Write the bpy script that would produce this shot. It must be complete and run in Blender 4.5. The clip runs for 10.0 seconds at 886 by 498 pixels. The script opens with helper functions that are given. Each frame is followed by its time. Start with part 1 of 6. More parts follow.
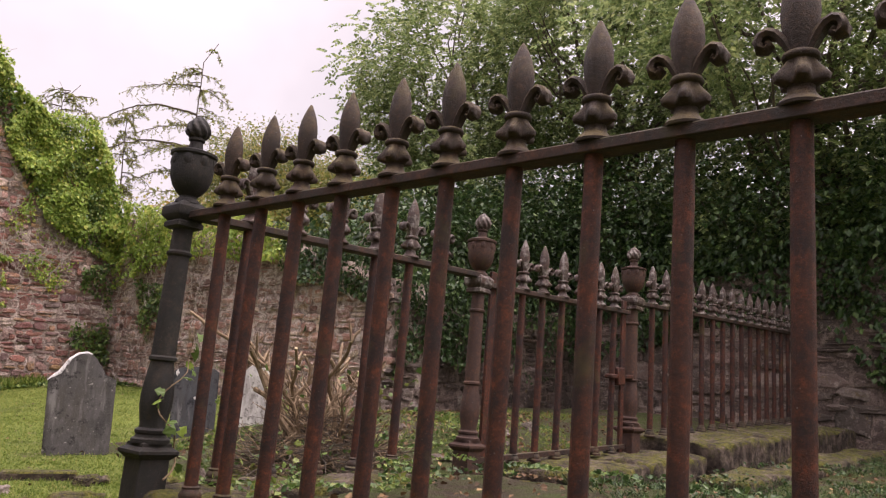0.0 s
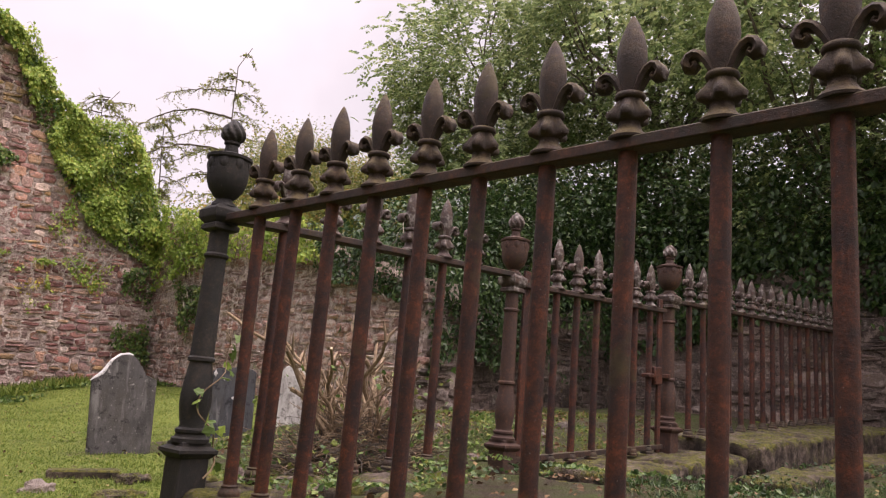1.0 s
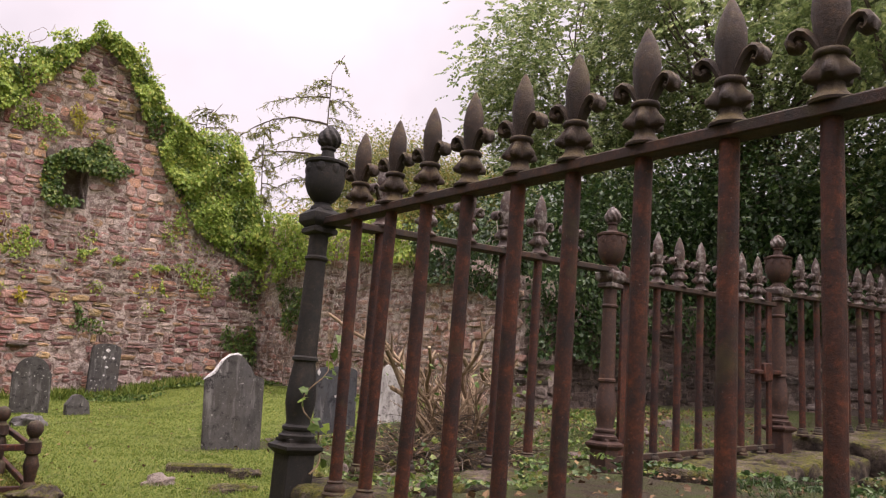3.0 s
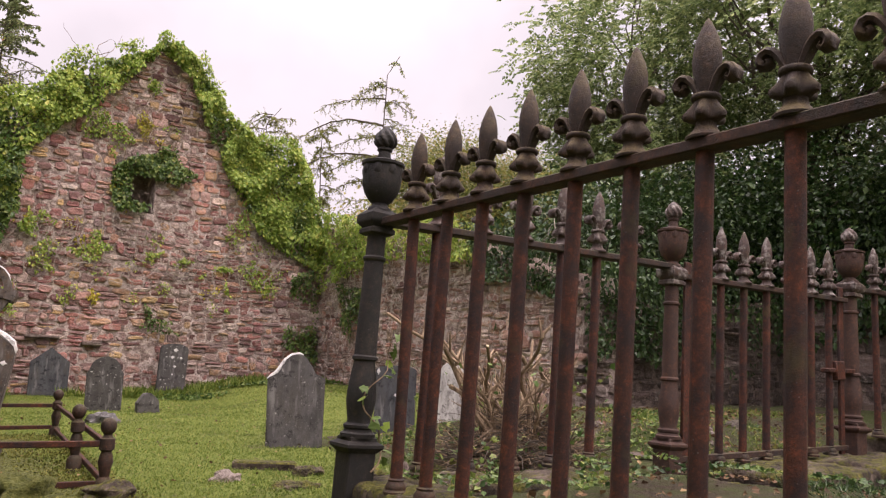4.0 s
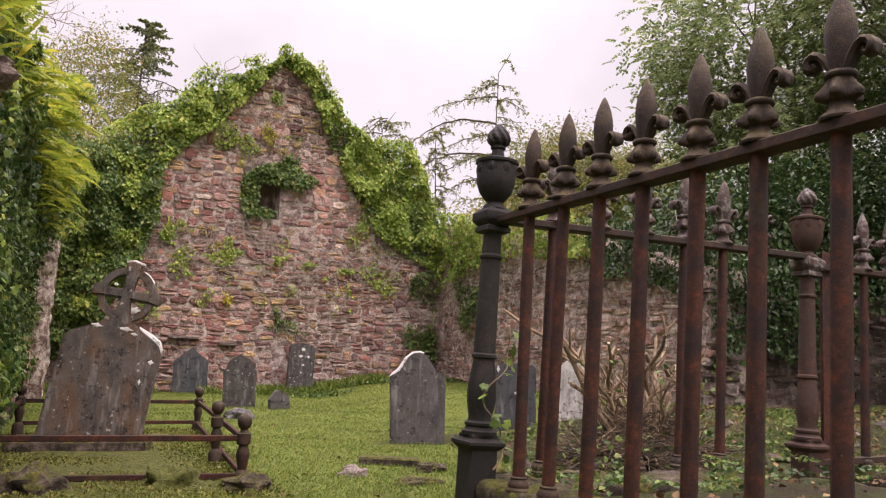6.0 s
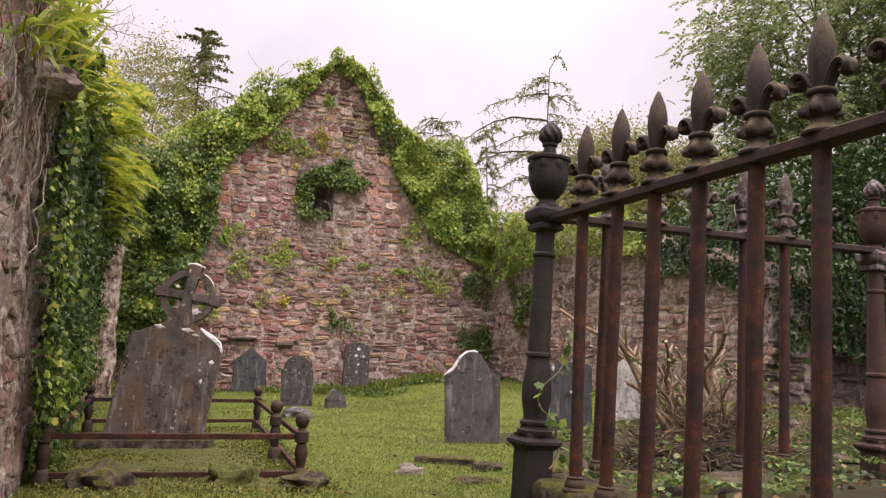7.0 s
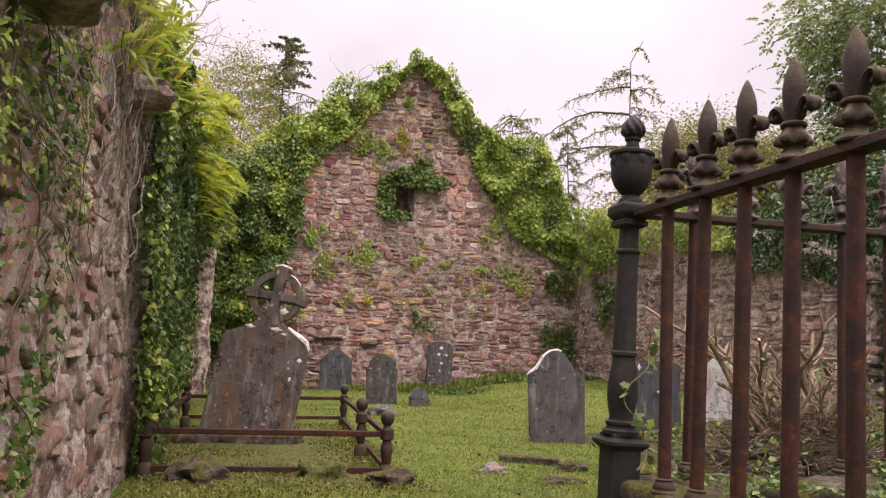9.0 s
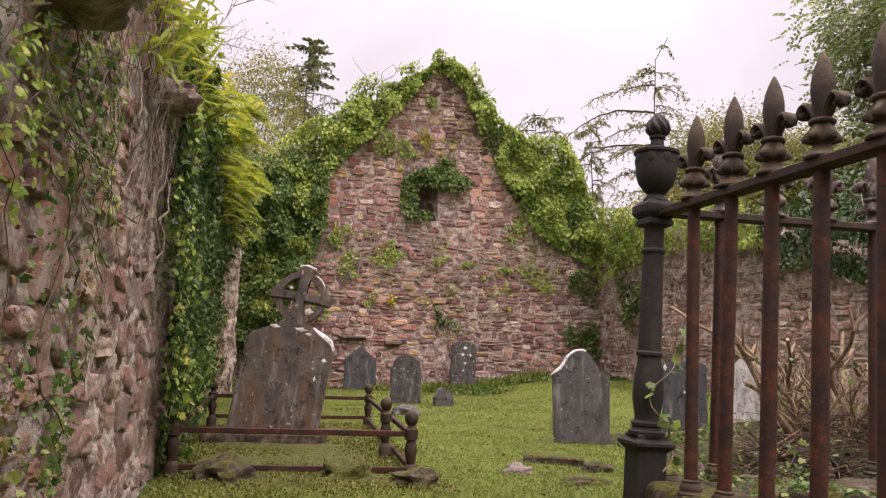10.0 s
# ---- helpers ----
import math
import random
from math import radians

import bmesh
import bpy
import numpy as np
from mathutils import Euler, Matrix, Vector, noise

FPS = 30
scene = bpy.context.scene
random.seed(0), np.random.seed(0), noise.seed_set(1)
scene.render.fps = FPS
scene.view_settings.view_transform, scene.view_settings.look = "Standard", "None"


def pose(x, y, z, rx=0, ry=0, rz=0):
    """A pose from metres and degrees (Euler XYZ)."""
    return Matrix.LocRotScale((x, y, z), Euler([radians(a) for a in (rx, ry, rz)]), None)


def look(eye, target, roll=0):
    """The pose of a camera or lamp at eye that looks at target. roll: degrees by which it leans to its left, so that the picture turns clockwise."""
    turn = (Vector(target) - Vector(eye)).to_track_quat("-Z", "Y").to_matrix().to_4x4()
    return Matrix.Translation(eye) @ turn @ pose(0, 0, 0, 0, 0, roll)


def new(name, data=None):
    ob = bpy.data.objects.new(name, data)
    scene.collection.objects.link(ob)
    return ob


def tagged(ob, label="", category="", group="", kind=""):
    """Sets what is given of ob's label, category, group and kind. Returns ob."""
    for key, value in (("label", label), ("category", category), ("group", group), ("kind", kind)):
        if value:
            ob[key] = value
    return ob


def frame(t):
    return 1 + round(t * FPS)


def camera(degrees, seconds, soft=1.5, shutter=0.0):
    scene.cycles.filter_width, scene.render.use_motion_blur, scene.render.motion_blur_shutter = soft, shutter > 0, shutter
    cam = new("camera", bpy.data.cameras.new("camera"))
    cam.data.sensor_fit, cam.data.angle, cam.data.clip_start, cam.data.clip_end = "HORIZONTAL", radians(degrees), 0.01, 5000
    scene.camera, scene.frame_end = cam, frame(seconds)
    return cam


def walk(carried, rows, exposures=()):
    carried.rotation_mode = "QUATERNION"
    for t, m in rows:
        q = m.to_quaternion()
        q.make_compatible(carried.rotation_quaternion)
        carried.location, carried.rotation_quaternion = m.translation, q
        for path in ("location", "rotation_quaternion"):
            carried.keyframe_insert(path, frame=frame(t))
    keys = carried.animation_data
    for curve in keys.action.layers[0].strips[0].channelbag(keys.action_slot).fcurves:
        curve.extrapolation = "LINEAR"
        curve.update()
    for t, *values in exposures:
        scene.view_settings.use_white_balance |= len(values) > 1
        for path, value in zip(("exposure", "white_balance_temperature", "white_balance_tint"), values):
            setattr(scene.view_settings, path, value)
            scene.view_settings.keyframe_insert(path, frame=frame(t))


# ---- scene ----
cam = camera(61.6, 10.0, soft=1.2)
PATH = [
    (0.0, -49.70, 9.34, -2.74), (0.5, -49.12, 9.32, -2.67), (1.0, -47.07, 9.20, -2.59), (1.5, -45.21, 9.09, -2.49),
    (2.0, -43.22, 9.00, -2.49), (2.5, -41.57, 8.87, -2.34), (4.0, -35.17, 8.49, -2.07), (4.5, -33.00, 8.35, -2.03),
    (5.0, -30.55, 8.23, -1.89), (5.5, -28.25, 8.13, -1.86), (7.0, -21.97, 7.84, -1.54), (7.5, -20.03, 7.76, -1.54),
    (8.0, -18.44, 7.69, -1.48), (8.5, -16.90, 7.62, -1.52), (9.0, -15.67, 7.58, -1.54), (9.5, -14.56, 7.54, -1.52),
    (10.0, -13.85, 7.53, -1.55),
    ]
EYE = (0.0, 0.0, 0.87)
walk(cam, [(t, pose(*EYE, 90 + p, r, y)) for t, y, p, r in PATH], exposures=[(0.0, 1.06, 6800, 29.5), (10.0, 1.06, 6800, 29.5)])

# ---- world and light: bright overcast ----
world = bpy.data.worlds.new("overcast_sky")
scene.world = world
world.use_nodes = True
wn, wl = world.node_tree.nodes, world.node_tree.links
wn.clear()
sky = wn.new("ShaderNodeTexSky")
sky.sky_type, sky.sun_disc = "NISHITA", False
sky.sun_elevation, sky.sun_rotation, sky.dust_density = radians(57), radians(147), 3.0
skycol = wn.new("ShaderNodeMix"); skycol.data_type = "RGBA"
cn = wn.new("ShaderNodeTexNoise"); cn.inputs["Scale"].default_value = 2.2; cn.inputs["Detail"].default_value = 5
tcw = wn.new("ShaderNodeTexCoord")
ramp = wn.new("ShaderNodeValToRGB")
ramp.color_ramp.elements[0].position, ramp.color_ramp.elements[0].color = 0.36, (0.80, 0.80, 0.80, 1)
ramp.color_ramp.elements[1].position, ramp.color_ramp.elements[1].color = 0.56, (1.05, 1.04, 1.045, 1)
bg = wn.new("ShaderNodeBackground"); wo = wn.new("ShaderNodeOutputWorld")
sep = wn.new("ShaderNodeSeparateXYZ")
sq = wn.new("ShaderNodeMath"); sq.operation, sq.use_clamp = "MULTIPLY", False
qd = wn.new("ShaderNodeMath"); qd.operation = "MULTIPLY"
lum = wn.new("ShaderNodeMath"); lum.operation = "MULTIPLY_ADD"; lum.inputs[1].default_value, lum.inputs[2].default_value = 19.5, 2.75
glow = wn.new("ShaderNodeMix"); glow.data_type, glow.blend_type = "RGBA", "MULTIPLY"; glow.inputs[0].default_value = 1.0
# an overcast sky: brighter towards the zenith, with soft grey cloud
wl.new(tcw.outputs["Generated"], sep.inputs[0]); wl.new(sep.outputs["Z"], sq.inputs[0]); wl.new(sep.outputs["Z"], sq.inputs[1]); wl.new(sq.outputs[0], qd.inputs[0]); wl.new(sq.outputs[0], qd.inputs[1]); wl.new(qd.outputs[0], lum.inputs[0])
wl.new(tcw.outputs["Generated"], cn.inputs["Vector"]); wl.new(cn.outputs["Fac"], ramp.inputs["Fac"])
wl.new(ramp.outputs["Color"], glow.inputs[6]); wl.new(lum.outputs[0], glow.inputs[7])
skycol.inputs[0].default_value = 0.92
wl.new(sky.outputs["Color"], skycol.inputs[6]); wl.new(glow.outputs[2], skycol.inputs[7])
wl.new(skycol.outputs[2], bg.inputs["Color"]); bg.inputs["Strength"].default_value = 0.15
wl.new(bg.outputs["Background"], wo.inputs["Surface"])
sun = new("sun", bpy.data.lights.new("sun", "SUN"))
sun.data.energy, sun.data.angle, sun.data.color = 1.5, radians(50), (1.0, 0.95, 0.86)
sun.matrix_world = look((9, -14, 26), (0, 0, 0))


# ---- materials ----
class Mat:
    """A small wrapper that builds one procedural material."""
    def __init__(self, name, rough=0.9, metal=0.0):
        self.m = bpy.data.materials.new(name); self.m.use_nodes = True
        self.n, self.l = self.m.node_tree.nodes, self.m.node_tree.links
        self.b = self.n["Principled BSDF"]
        self.b.inputs["Roughness"].default_value, self.b.inputs["Metallic"].default_value = rough, metal
        self.b.inputs["Specular IOR Level"].default_value = 0.3
        self.tc = self.n.new("ShaderNodeTexCoord")
        self.geo = self.n.new("ShaderNodeNewGeometry")

    def noise(self, scale, detail=4, rough=0.6, stretch=None, world_space=True):
        t = self.n.new("ShaderNodeTexNoise")
        t.inputs["Scale"].default_value, t.inputs["Detail"].default_value, t.inputs["Roughness"].default_value = scale, detail, rough
        src = self.geo.outputs["Position"] if world_space else self.tc.outputs["Object"]
        if stretch:
            mp = self.n.new("ShaderNodeMapping"); mp.inputs["Scale"].default_value = stretch
            self.l.new(src, mp.inputs["Vector"]); src = mp.outputs["Vector"]
        self.l.new(src, t.inputs["Vector"])
        return t.outputs["Fac"]

    def ramp(self, fac, stops):
        r = self.n.new("ShaderNodeValToRGB"); e = r.color_ramp.elements
        while len(e) < len(stops):
            e.new(0.5)
        for el, (p, c) in zip(e, stops):
            el.position, el.color = p, (*c, 1)
        self.l.new(fac, r.inputs["Fac"])
        return r.outputs["Color"]

    def step(self, fac, a, b):
        return self.ramp(fac, [(a, (0, 0, 0)), (b, (1, 1, 1))])

    def mix(self, fac, a, b, mode="MIX"):
        x = self.n.new("ShaderNodeMix"); x.data_type, x.blend_type = "RGBA", mode
        for sock, v in ((x.inputs[0], fac), (x.inputs[6], a), (x.inputs[7], b)):
            if isinstance(v, (int, float)):
                sock.default_value = v
            elif isinstance(v, tuple):
                sock.default_value = (*v, 1)
            else:
                self.l.new(v, sock)
        return x.outputs[2]

    def random(self, island):
        if island:
            return self.geo.outputs["Random Per Island"]
        return self.n.new("ShaderNodeObjectInfo").outputs["Random"]

    def up(self, a, b):
        s = self.n.new("ShaderNodeSeparateXYZ"); self.l.new(self.geo.outputs["Normal"], s.inputs[0])
        return self.step(s.outputs["Z"], a, b)

    def color(self, c):
        self.l.new(c, self.b.inputs["Base Color"]) if not isinstance(c, tuple) else setattr(self.b.inputs["Base Color"], "default_value", (*c, 1))
        return self

    def bump(self, fac, strength=0.5, dist=0.01):
        b = self.n.new("ShaderNodeBump"); b.inputs["Strength"].default_value, b.inputs["Distance"].default_value = strength, dist
        self.l.new(fac, b.inputs["Height"]); self.l.new(b.outputs["Normal"], self.b.inputs["Normal"])
        return self

    def thin(self, c, amount=0.35):
        t = self.n.new("ShaderNodeBsdfTranslucent"); x = self.n.new("ShaderNodeMixShader"); x.inputs[0].default_value = amount
        self.l.new(c, t.inputs["Color"]); self.l.new(self.b.outputs[0], x.inputs[1]); self.l.new(t.outputs[0], x.inputs[2])
        self.l.new(x.outputs[0], self.n["Material Output"].inputs["Surface"])
        return self


def stone_mat(name, stops, island, patch=(0.42, 0.36, 0.32), patch_amount=(0.55, 0.7), dark=(0.07, 0.055, 0.05)):
    m = Mat(name, 0.95)
    c = m.ramp(m.random(island), stops)
    g = m.noise(38, 6, 0.7)
    c = m.mix(0.7, c, m.ramp(g, [(0.3, (0.55, 0.55, 0.55)), (0.7, (1.35, 1.35, 1.35))]), "MULTIPLY")
    c = m.mix(m.step(m.noise(15, 4, 0.6), 0.56, 0.7), c, tuple(0.55 * p for p in patch))
    c = m.mix(m.step(m.noise(5.5, 6, 0.75), *patch_amount), c, patch)
    c = m.mix(m.step(m.noise(9, 5, 0.7), 0.6, 0.72), c, (0.2, 0.15, 0.07))
    c = m.mix(m.step(m.noise(3.1, 7, 0.75), 0.56, 0.72), c, dark)
    c = m.mix(0.8, c, m.ramp(m.noise(0.55, 4, 0.6), [(0.35, (0.62, 0.66, 0.62)), (0.5, (1.0, 1.0, 1.0)), (0.68, (1.3, 1.22, 1.18))]), "MULTIPLY")
    pit = m.noise(130, 5, 0.75)
    c = m.mix(0.75, c, m.ramp(pit, [(0.32, (0.6, 0.58, 0.57)), (0.5, (1.08, 1.06, 1.05)), (0.7, (1.55, 1.5, 1.46))]), "MULTIPLY")
    h = m.mix(0.35, m.mix(0.5, g, m.noise(11, 5, 0.7)), pit)
    return m.color(c).bump(h, 1.0, 0.045).m


RED = [(0.0, (0.096, 0.054, 0.054)), (0.12, (0.294, 0.134, 0.122)), (0.24, (0.512, 0.346, 0.301)), (0.36, (0.154, 0.096, 0.096)), (0.5, (0.371, 0.173, 0.141)),
       (0.6, (0.218, 0.166, 0.160)), (0.7, (0.461, 0.256, 0.211)), (0.8, (0.512, 0.358, 0.179)), (0.88, (0.179, 0.090, 0.084)), (1.0, (0.666, 0.550, 0.486))]
PINK = [(0.0, (0.140, 0.084, 0.074)), (0.2, (0.376, 0.211, 0.172)), (0.36, (0.209, 0.136, 0.116)), (0.52, (0.418, 0.272, 0.218)), (0.66, (0.237, 0.183, 0.152)), (0.8, (0.432, 0.225, 0.178)), (0.9, (0.334, 0.265, 0.198)), (1.0, (0.585, 0.476, 0.383))]
GREY = [(0.0, (0.074, 0.059, 0.052)), (0.3, (0.148, 0.115, 0.100)), (0.5, (0.104, 0.085, 0.074)), (0.75, (0.185, 0.133, 0.115)), (1.0, (0.244, 0.207, 0.185))]
M_RED, M_RED_J = stone_mat("red_sandstone", RED, False), stone_mat("red_sandstone_rubble", RED, True)
M_PINK, M_PINK_J = stone_mat("pink_sandstone", PINK, False, (0.5, 0.44, 0.40), (0.5, 0.61)), stone_mat("pink_sandstone_rubble", PINK, True, (0.5, 0.44, 0.40), (0.5, 0.61))
M_GREY, M_GREY_J = stone_mat("grey_sandstone", GREY, False), stone_mat("grey_sandstone_rubble", GREY, True)


def mortar_mat(name, a, b):
    m = Mat(name, 1.0)
    c = m.mix(m.step(m.noise(6, 8, 0.75), 0.45, 0.55), a, b)
    c = m.mix(m.step(m.noise(13, 6, 0.75), 0.58, 0.66), c, tuple(0.35 * v for v in b))
    c = m.mix(0.7, c, m.ramp(m.noise(45, 5, 0.7), [(0.3, (0.5, 0.5, 0.5)), (0.7, (1.3, 1.3, 1.3))]), "MULTIPLY")
    c = m.mix(0.8, c, m.ramp(m.noise(150, 4, 0.75), [(0.34, (0.55, 0.53, 0.5)), (0.52, (1.08, 1.08, 1.08)), (0.7, (1.4, 1.4, 1.4))]), "MULTIPLY")
    return m.color(c).bump(m.mix(0.4, m.noise(18, 7, 0.75), m.noise(110, 5, 0.75)), 1.0, 0.06).m


M_MORTAR = mortar_mat("old_lime_mortar", (0.56, 0.47, 0.42), (0.25, 0.185, 0.16))
# about half the tone of old_lime_mortar, for the boundary and cross walls
M_DARK_MORTAR = mortar_mat("damp_dark_mortar", (0.27, 0.21, 0.18), (0.12, 0.092, 0.08))
M_RENDER = mortar_mat("weathered_lime_render", (0.70, 0.62, 0.55), (0.24, 0.17, 0.145))


def leaf_mat(name, stops, rough=0.45, thin=0.3):
    m = Mat(name, rough)
    c = m.ramp(m.random(True), stops)
    c = m.mix(m.step(m.noise(0.9, 3), 0.35, 0.65), c, m.mix(1.0, c, (0.72, 0.8, 0.7), "MULTIPLY"))
    return m.color(c).thin(c, thin).m


M_IVY = leaf_mat("ivy_leaf", [(0, (0.042, 0.085, 0.024)), (0.4, (0.086, 0.15, 0.037)), (0.8, (0.16, 0.225, 0.055)), (1, (0.25, 0.26, 0.07))], 0.35)
M_IVY_LIGHT = leaf_mat("young_ivy_leaf", [(0, (0.155, 0.24, 0.042)), (0.5, (0.31, 0.42, 0.085)), (0.85, (0.45, 0.52, 0.12)), (1, (0.58, 0.53, 0.14))], 0.4, 0.42)
# ivy_leaf at about half tone: naturally dark leaves, and shade put into colour
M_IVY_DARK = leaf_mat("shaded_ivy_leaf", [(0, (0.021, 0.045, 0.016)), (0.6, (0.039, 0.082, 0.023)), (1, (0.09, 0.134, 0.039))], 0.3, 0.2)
M_ASH = leaf_mat("ash_leaf", [(0, (0.105, 0.145, 0.06)), (0.5, (0.205, 0.262, 0.108)), (1, (0.38, 0.41, 0.185))], 0.38, 0.6)
M_SHRUB = leaf_mat("shrub_leaf", [(0, (0.113, 0.144, 0.04)), (0.5, (0.218, 0.23, 0.064)), (0.9, (0.34, 0.287, 0.079)), (1, (0.454, 0.244, 0.095))], 0.5, 0.4)
M_FERN = leaf_mat("fern_frond", [(0, (0.13, 0.195, 0.025)), (0.6, (0.31, 0.36, 0.04)), (1, (0.54, 0.46, 0.065))], 0.45, 0.5)
M_NEEDLE = leaf_mat("conifer_needle", [(0, (0.12, 0.15, 0.08)), (0.7, (0.22, 0.245, 0.12)), (1, (0.32, 0.31, 0.14))], 0.6, 0.5)
M_LARCH = leaf_mat("larch_needle", [(0, (0.17, 0.19, 0.07)), (0.6, (0.30, 0.32, 0.10)), (1, (0.325, 0.26, 0.14))], 0.6, 0.6)
M_YELLOW = leaf_mat("yellowed_leaf", [(0, (0.35, 0.30, 0.04)), (0.6, (0.5, 0.42, 0.05)), (1, (0.3, 0.32, 0.06))], 0.5, 0.4)
M_GRASS = leaf_mat("grass_blade", [(0, (0.07, 0.12, 0.018)), (0.5, (0.145, 0.205, 0.034)), (0.9, (0.24, 0.275, 0.062)), (1, (0.34, 0.31, 0.12))], 0.6, 0.4)
M_MOSS_LEAF = leaf_mat("moss_tuft", [(0, (0.06, 0.065, 0.016)), (0.5, (0.14, 0.145, 0.028)), (1, (0.24, 0.215, 0.06))], 0.8, 0.2)
M_LITTER = leaf_mat("dead_leaf", [(0, (0.06, 0.035, 0.02)), (0.6, (0.15, 0.085, 0.045)), (1, (0.3, 0.2, 0.1))], 0.8, 0.1)


def bark_mat(name, a, b):
    m = Mat(name, 0.95)
    n = m.noise(30, 5, 0.7, (1, 1, 0.25))
    return m.color(m.ramp(n, [(0.3, a), (0.7, b)])).bump(n, 0.8, 0.01).m


M_BARK = bark_mat("tree_bark", (0.045, 0.036, 0.028), (0.14, 0.115, 0.09))
M_TWIG = bark_mat("bare_twig", (0.075, 0.052, 0.033), (0.31, 0.225, 0.145))
M_PALE_TWIG = bark_mat("sunbleached_stem", (0.25, 0.21, 0.175), (0.46, 0.41, 0.36))
M_CUT = bark_mat("cut_wood", (0.32, 0.25, 0.16), (0.52, 0.43, 0.30))


def iron_mat(name, paint, rust, cover, pale=None, moss=None):
    m = Mat(name, 0.72)
    big, mid, fine = m.noise(6, 8, 0.85), m.noise(34, 6, 0.8), m.noise(95, 5, 0.75)
    c = m.mix(m.step(big, *cover), paint, m.ramp(mid, [(0.32, tuple(v * 0.5 for v in rust)), (0.5, rust), (0.7, tuple(min(1, v * k) for v, k in zip(rust, (2.5, 2.1, 1.5))))]))
    c = m.mix(m.step(m.noise(2.7, 4, 0.7), 0.6, 0.74), c, (0.055, 0.042, 0.014))
    c = m.mix(m.step(fine, 0.6, 0.72), c, tuple(v * 0.35 for v in paint))
    if pale:
        c = m.mix(m.step(m.noise(18, 5, 0.7), 0.5, 0.68), c, pale)
    if moss:
        c = m.mix(m.mix(1.0, m.up(0.0, 0.7), m.step(m.noise(16, 5, 0.75), 0.4, 0.62), "MULTIPLY"), c, moss)
    c = m.mix(m.step(m.noise(150, 2), 0.71, 0.76), c, (0.14, 0.13, 0.12))
    return m.color(c).bump(m.mix(0.4, fine, mid), 0.9, 0.006).m


M_POST = iron_mat("black_cast_iron", (0.014, 0.0135, 0.013), (0.03, 0.025, 0.021), (0.45, 0.7))
M_BAR = iron_mat("rusty_iron_bar", (0.017, 0.0085, 0.0078), (0.060, 0.0185, 0.0090), (0.42, 0.58))
M_RAIL = iron_mat("rust_streaked_rail", (0.02, 0.0165, 0.015), (0.050, 0.023, 0.014), (0.4, 0.65), moss=(0.06, 0.05, 0.022))
M_FINIAL = iron_mat("weathered_iron_finial", (0.024, 0.0175, 0.0145), (0.042, 0.026, 0.018), (0.38, 0.66), moss=(0.10, 0.074, 0.030))
M_BROWN_IRON = iron_mat("brown_cast_iron", (0.038, 0.022, 0.018), (0.06, 0.03, 0.02), (0.4, 0.65))
M_PALE_IRON = iron_mat("lichened_iron", (0.042, 0.031, 0.028), (0.06, 0.036, 0.029), (0.4, 0.65), pale=(0.25, 0.23, 0.21))


def slab_mat(name, a, b, lichen, amount, stain=(0.075, 0.066, 0.055)):
    m = Mat(name, 0.9)
    c = m.ramp(m.noise(6, 6, 0.7), [(0.3, a), (0.7, b)])
    c = m.mix(m.step(m.noise(4, 4, 0.6, (3, 3, 0.5)), 0.5, 0.8), c, tuple(v * 0.6 for v in a))
    c = m.mix(m.step(m.noise(2.6, 5, 0.7, (2.2, 2.2, 0.9)), 0.48, 0.66), c, m.mix(0.5, a, stain))
    c = m.mix(m.step(m.noise(7, 4, 0.6, (2, 2, 0.35)), 0.55, 0.7), c, m.mix(0.45, b, (0.24, 0.235, 0.225)))
    c = m.mix(m.step(m.noise(13, 5, 0.75), 0.54, 0.64), c, tuple(v * 0.42 for v in a))
    c = m.mix(m.step(m.noise(70, 4, 0.7), 0.6, 0.72), c, m.mix(0.4, b, lichen))
    c = m.mix(m.step(m.noise(24, 3, 0.5), *amount), c, lichen)
    return m.color(c).bump(m.noise(50, 6, 0.7), 0.4, 0.008).m


M_SLAB = slab_mat("grey_gravestone", (0.06, 0.058, 0.057), (0.115, 0.109, 0.106), (0.30, 0.29, 0.27), (0.68, 0.74))
M_SLATE = slab_mat("slate_gravestone", (0.05, 0.054, 0.06), (0.08, 0.084, 0.088), (0.2, 0.2, 0.19), (0.74, 0.8))
M_SLAB_LICHEN = slab_mat("lichened_gravestone", (0.04, 0.038, 0.036), (0.08, 0.077, 0.073), (0.42, 0.42, 0.39), (0.66, 0.7))
M_CROSS = slab_mat("dark_stained_headstone", (0.044, 0.038, 0.034), (0.115, 0.098, 0.083), (0.3, 0.28, 0.26), (0.66, 0.73), (0.17, 0.082, 0.03))
M_WHITE = slab_mat("pale_marble", (0.42, 0.41, 0.38), (0.58, 0.57, 0.54), (0.16, 0.155, 0.14), (0.56, 0.66))
M_LICHEN = slab_mat("white_lichen_crust", (0.55, 0.54, 0.52), (0.72, 0.71, 0.69), (0.4, 0.4, 0.38), (0.6, 0.7))


def mossy_mat():
    m = Mat("mossy_kerb_stone", 0.95)
    c = m.ramp(m.noise(7, 6, 0.7), [(0.36, (0.016, 0.012, 0.01)), (0.5, (0.060, 0.045, 0.035)), (0.66, (0.19, 0.150, 0.12))])
    moss = m.ramp(m.noise(30, 5, 0.7), [(0.3, (0.02, 0.022, 0.006)), (0.5, (0.078, 0.08, 0.013)), (0.72, (0.19, 0.165, 0.03))])
    f = m.mix(1.0, m.step(m.noise(6, 8, 0.85), 0.46, 0.54), m.up(-0.6, 0.4), "MULTIPLY")
    return m.color(m.mix(f, c, moss)).bump(m.noise(40, 6, 0.75), 1.0, 0.03).m


M_MOSSY = mossy_mat()


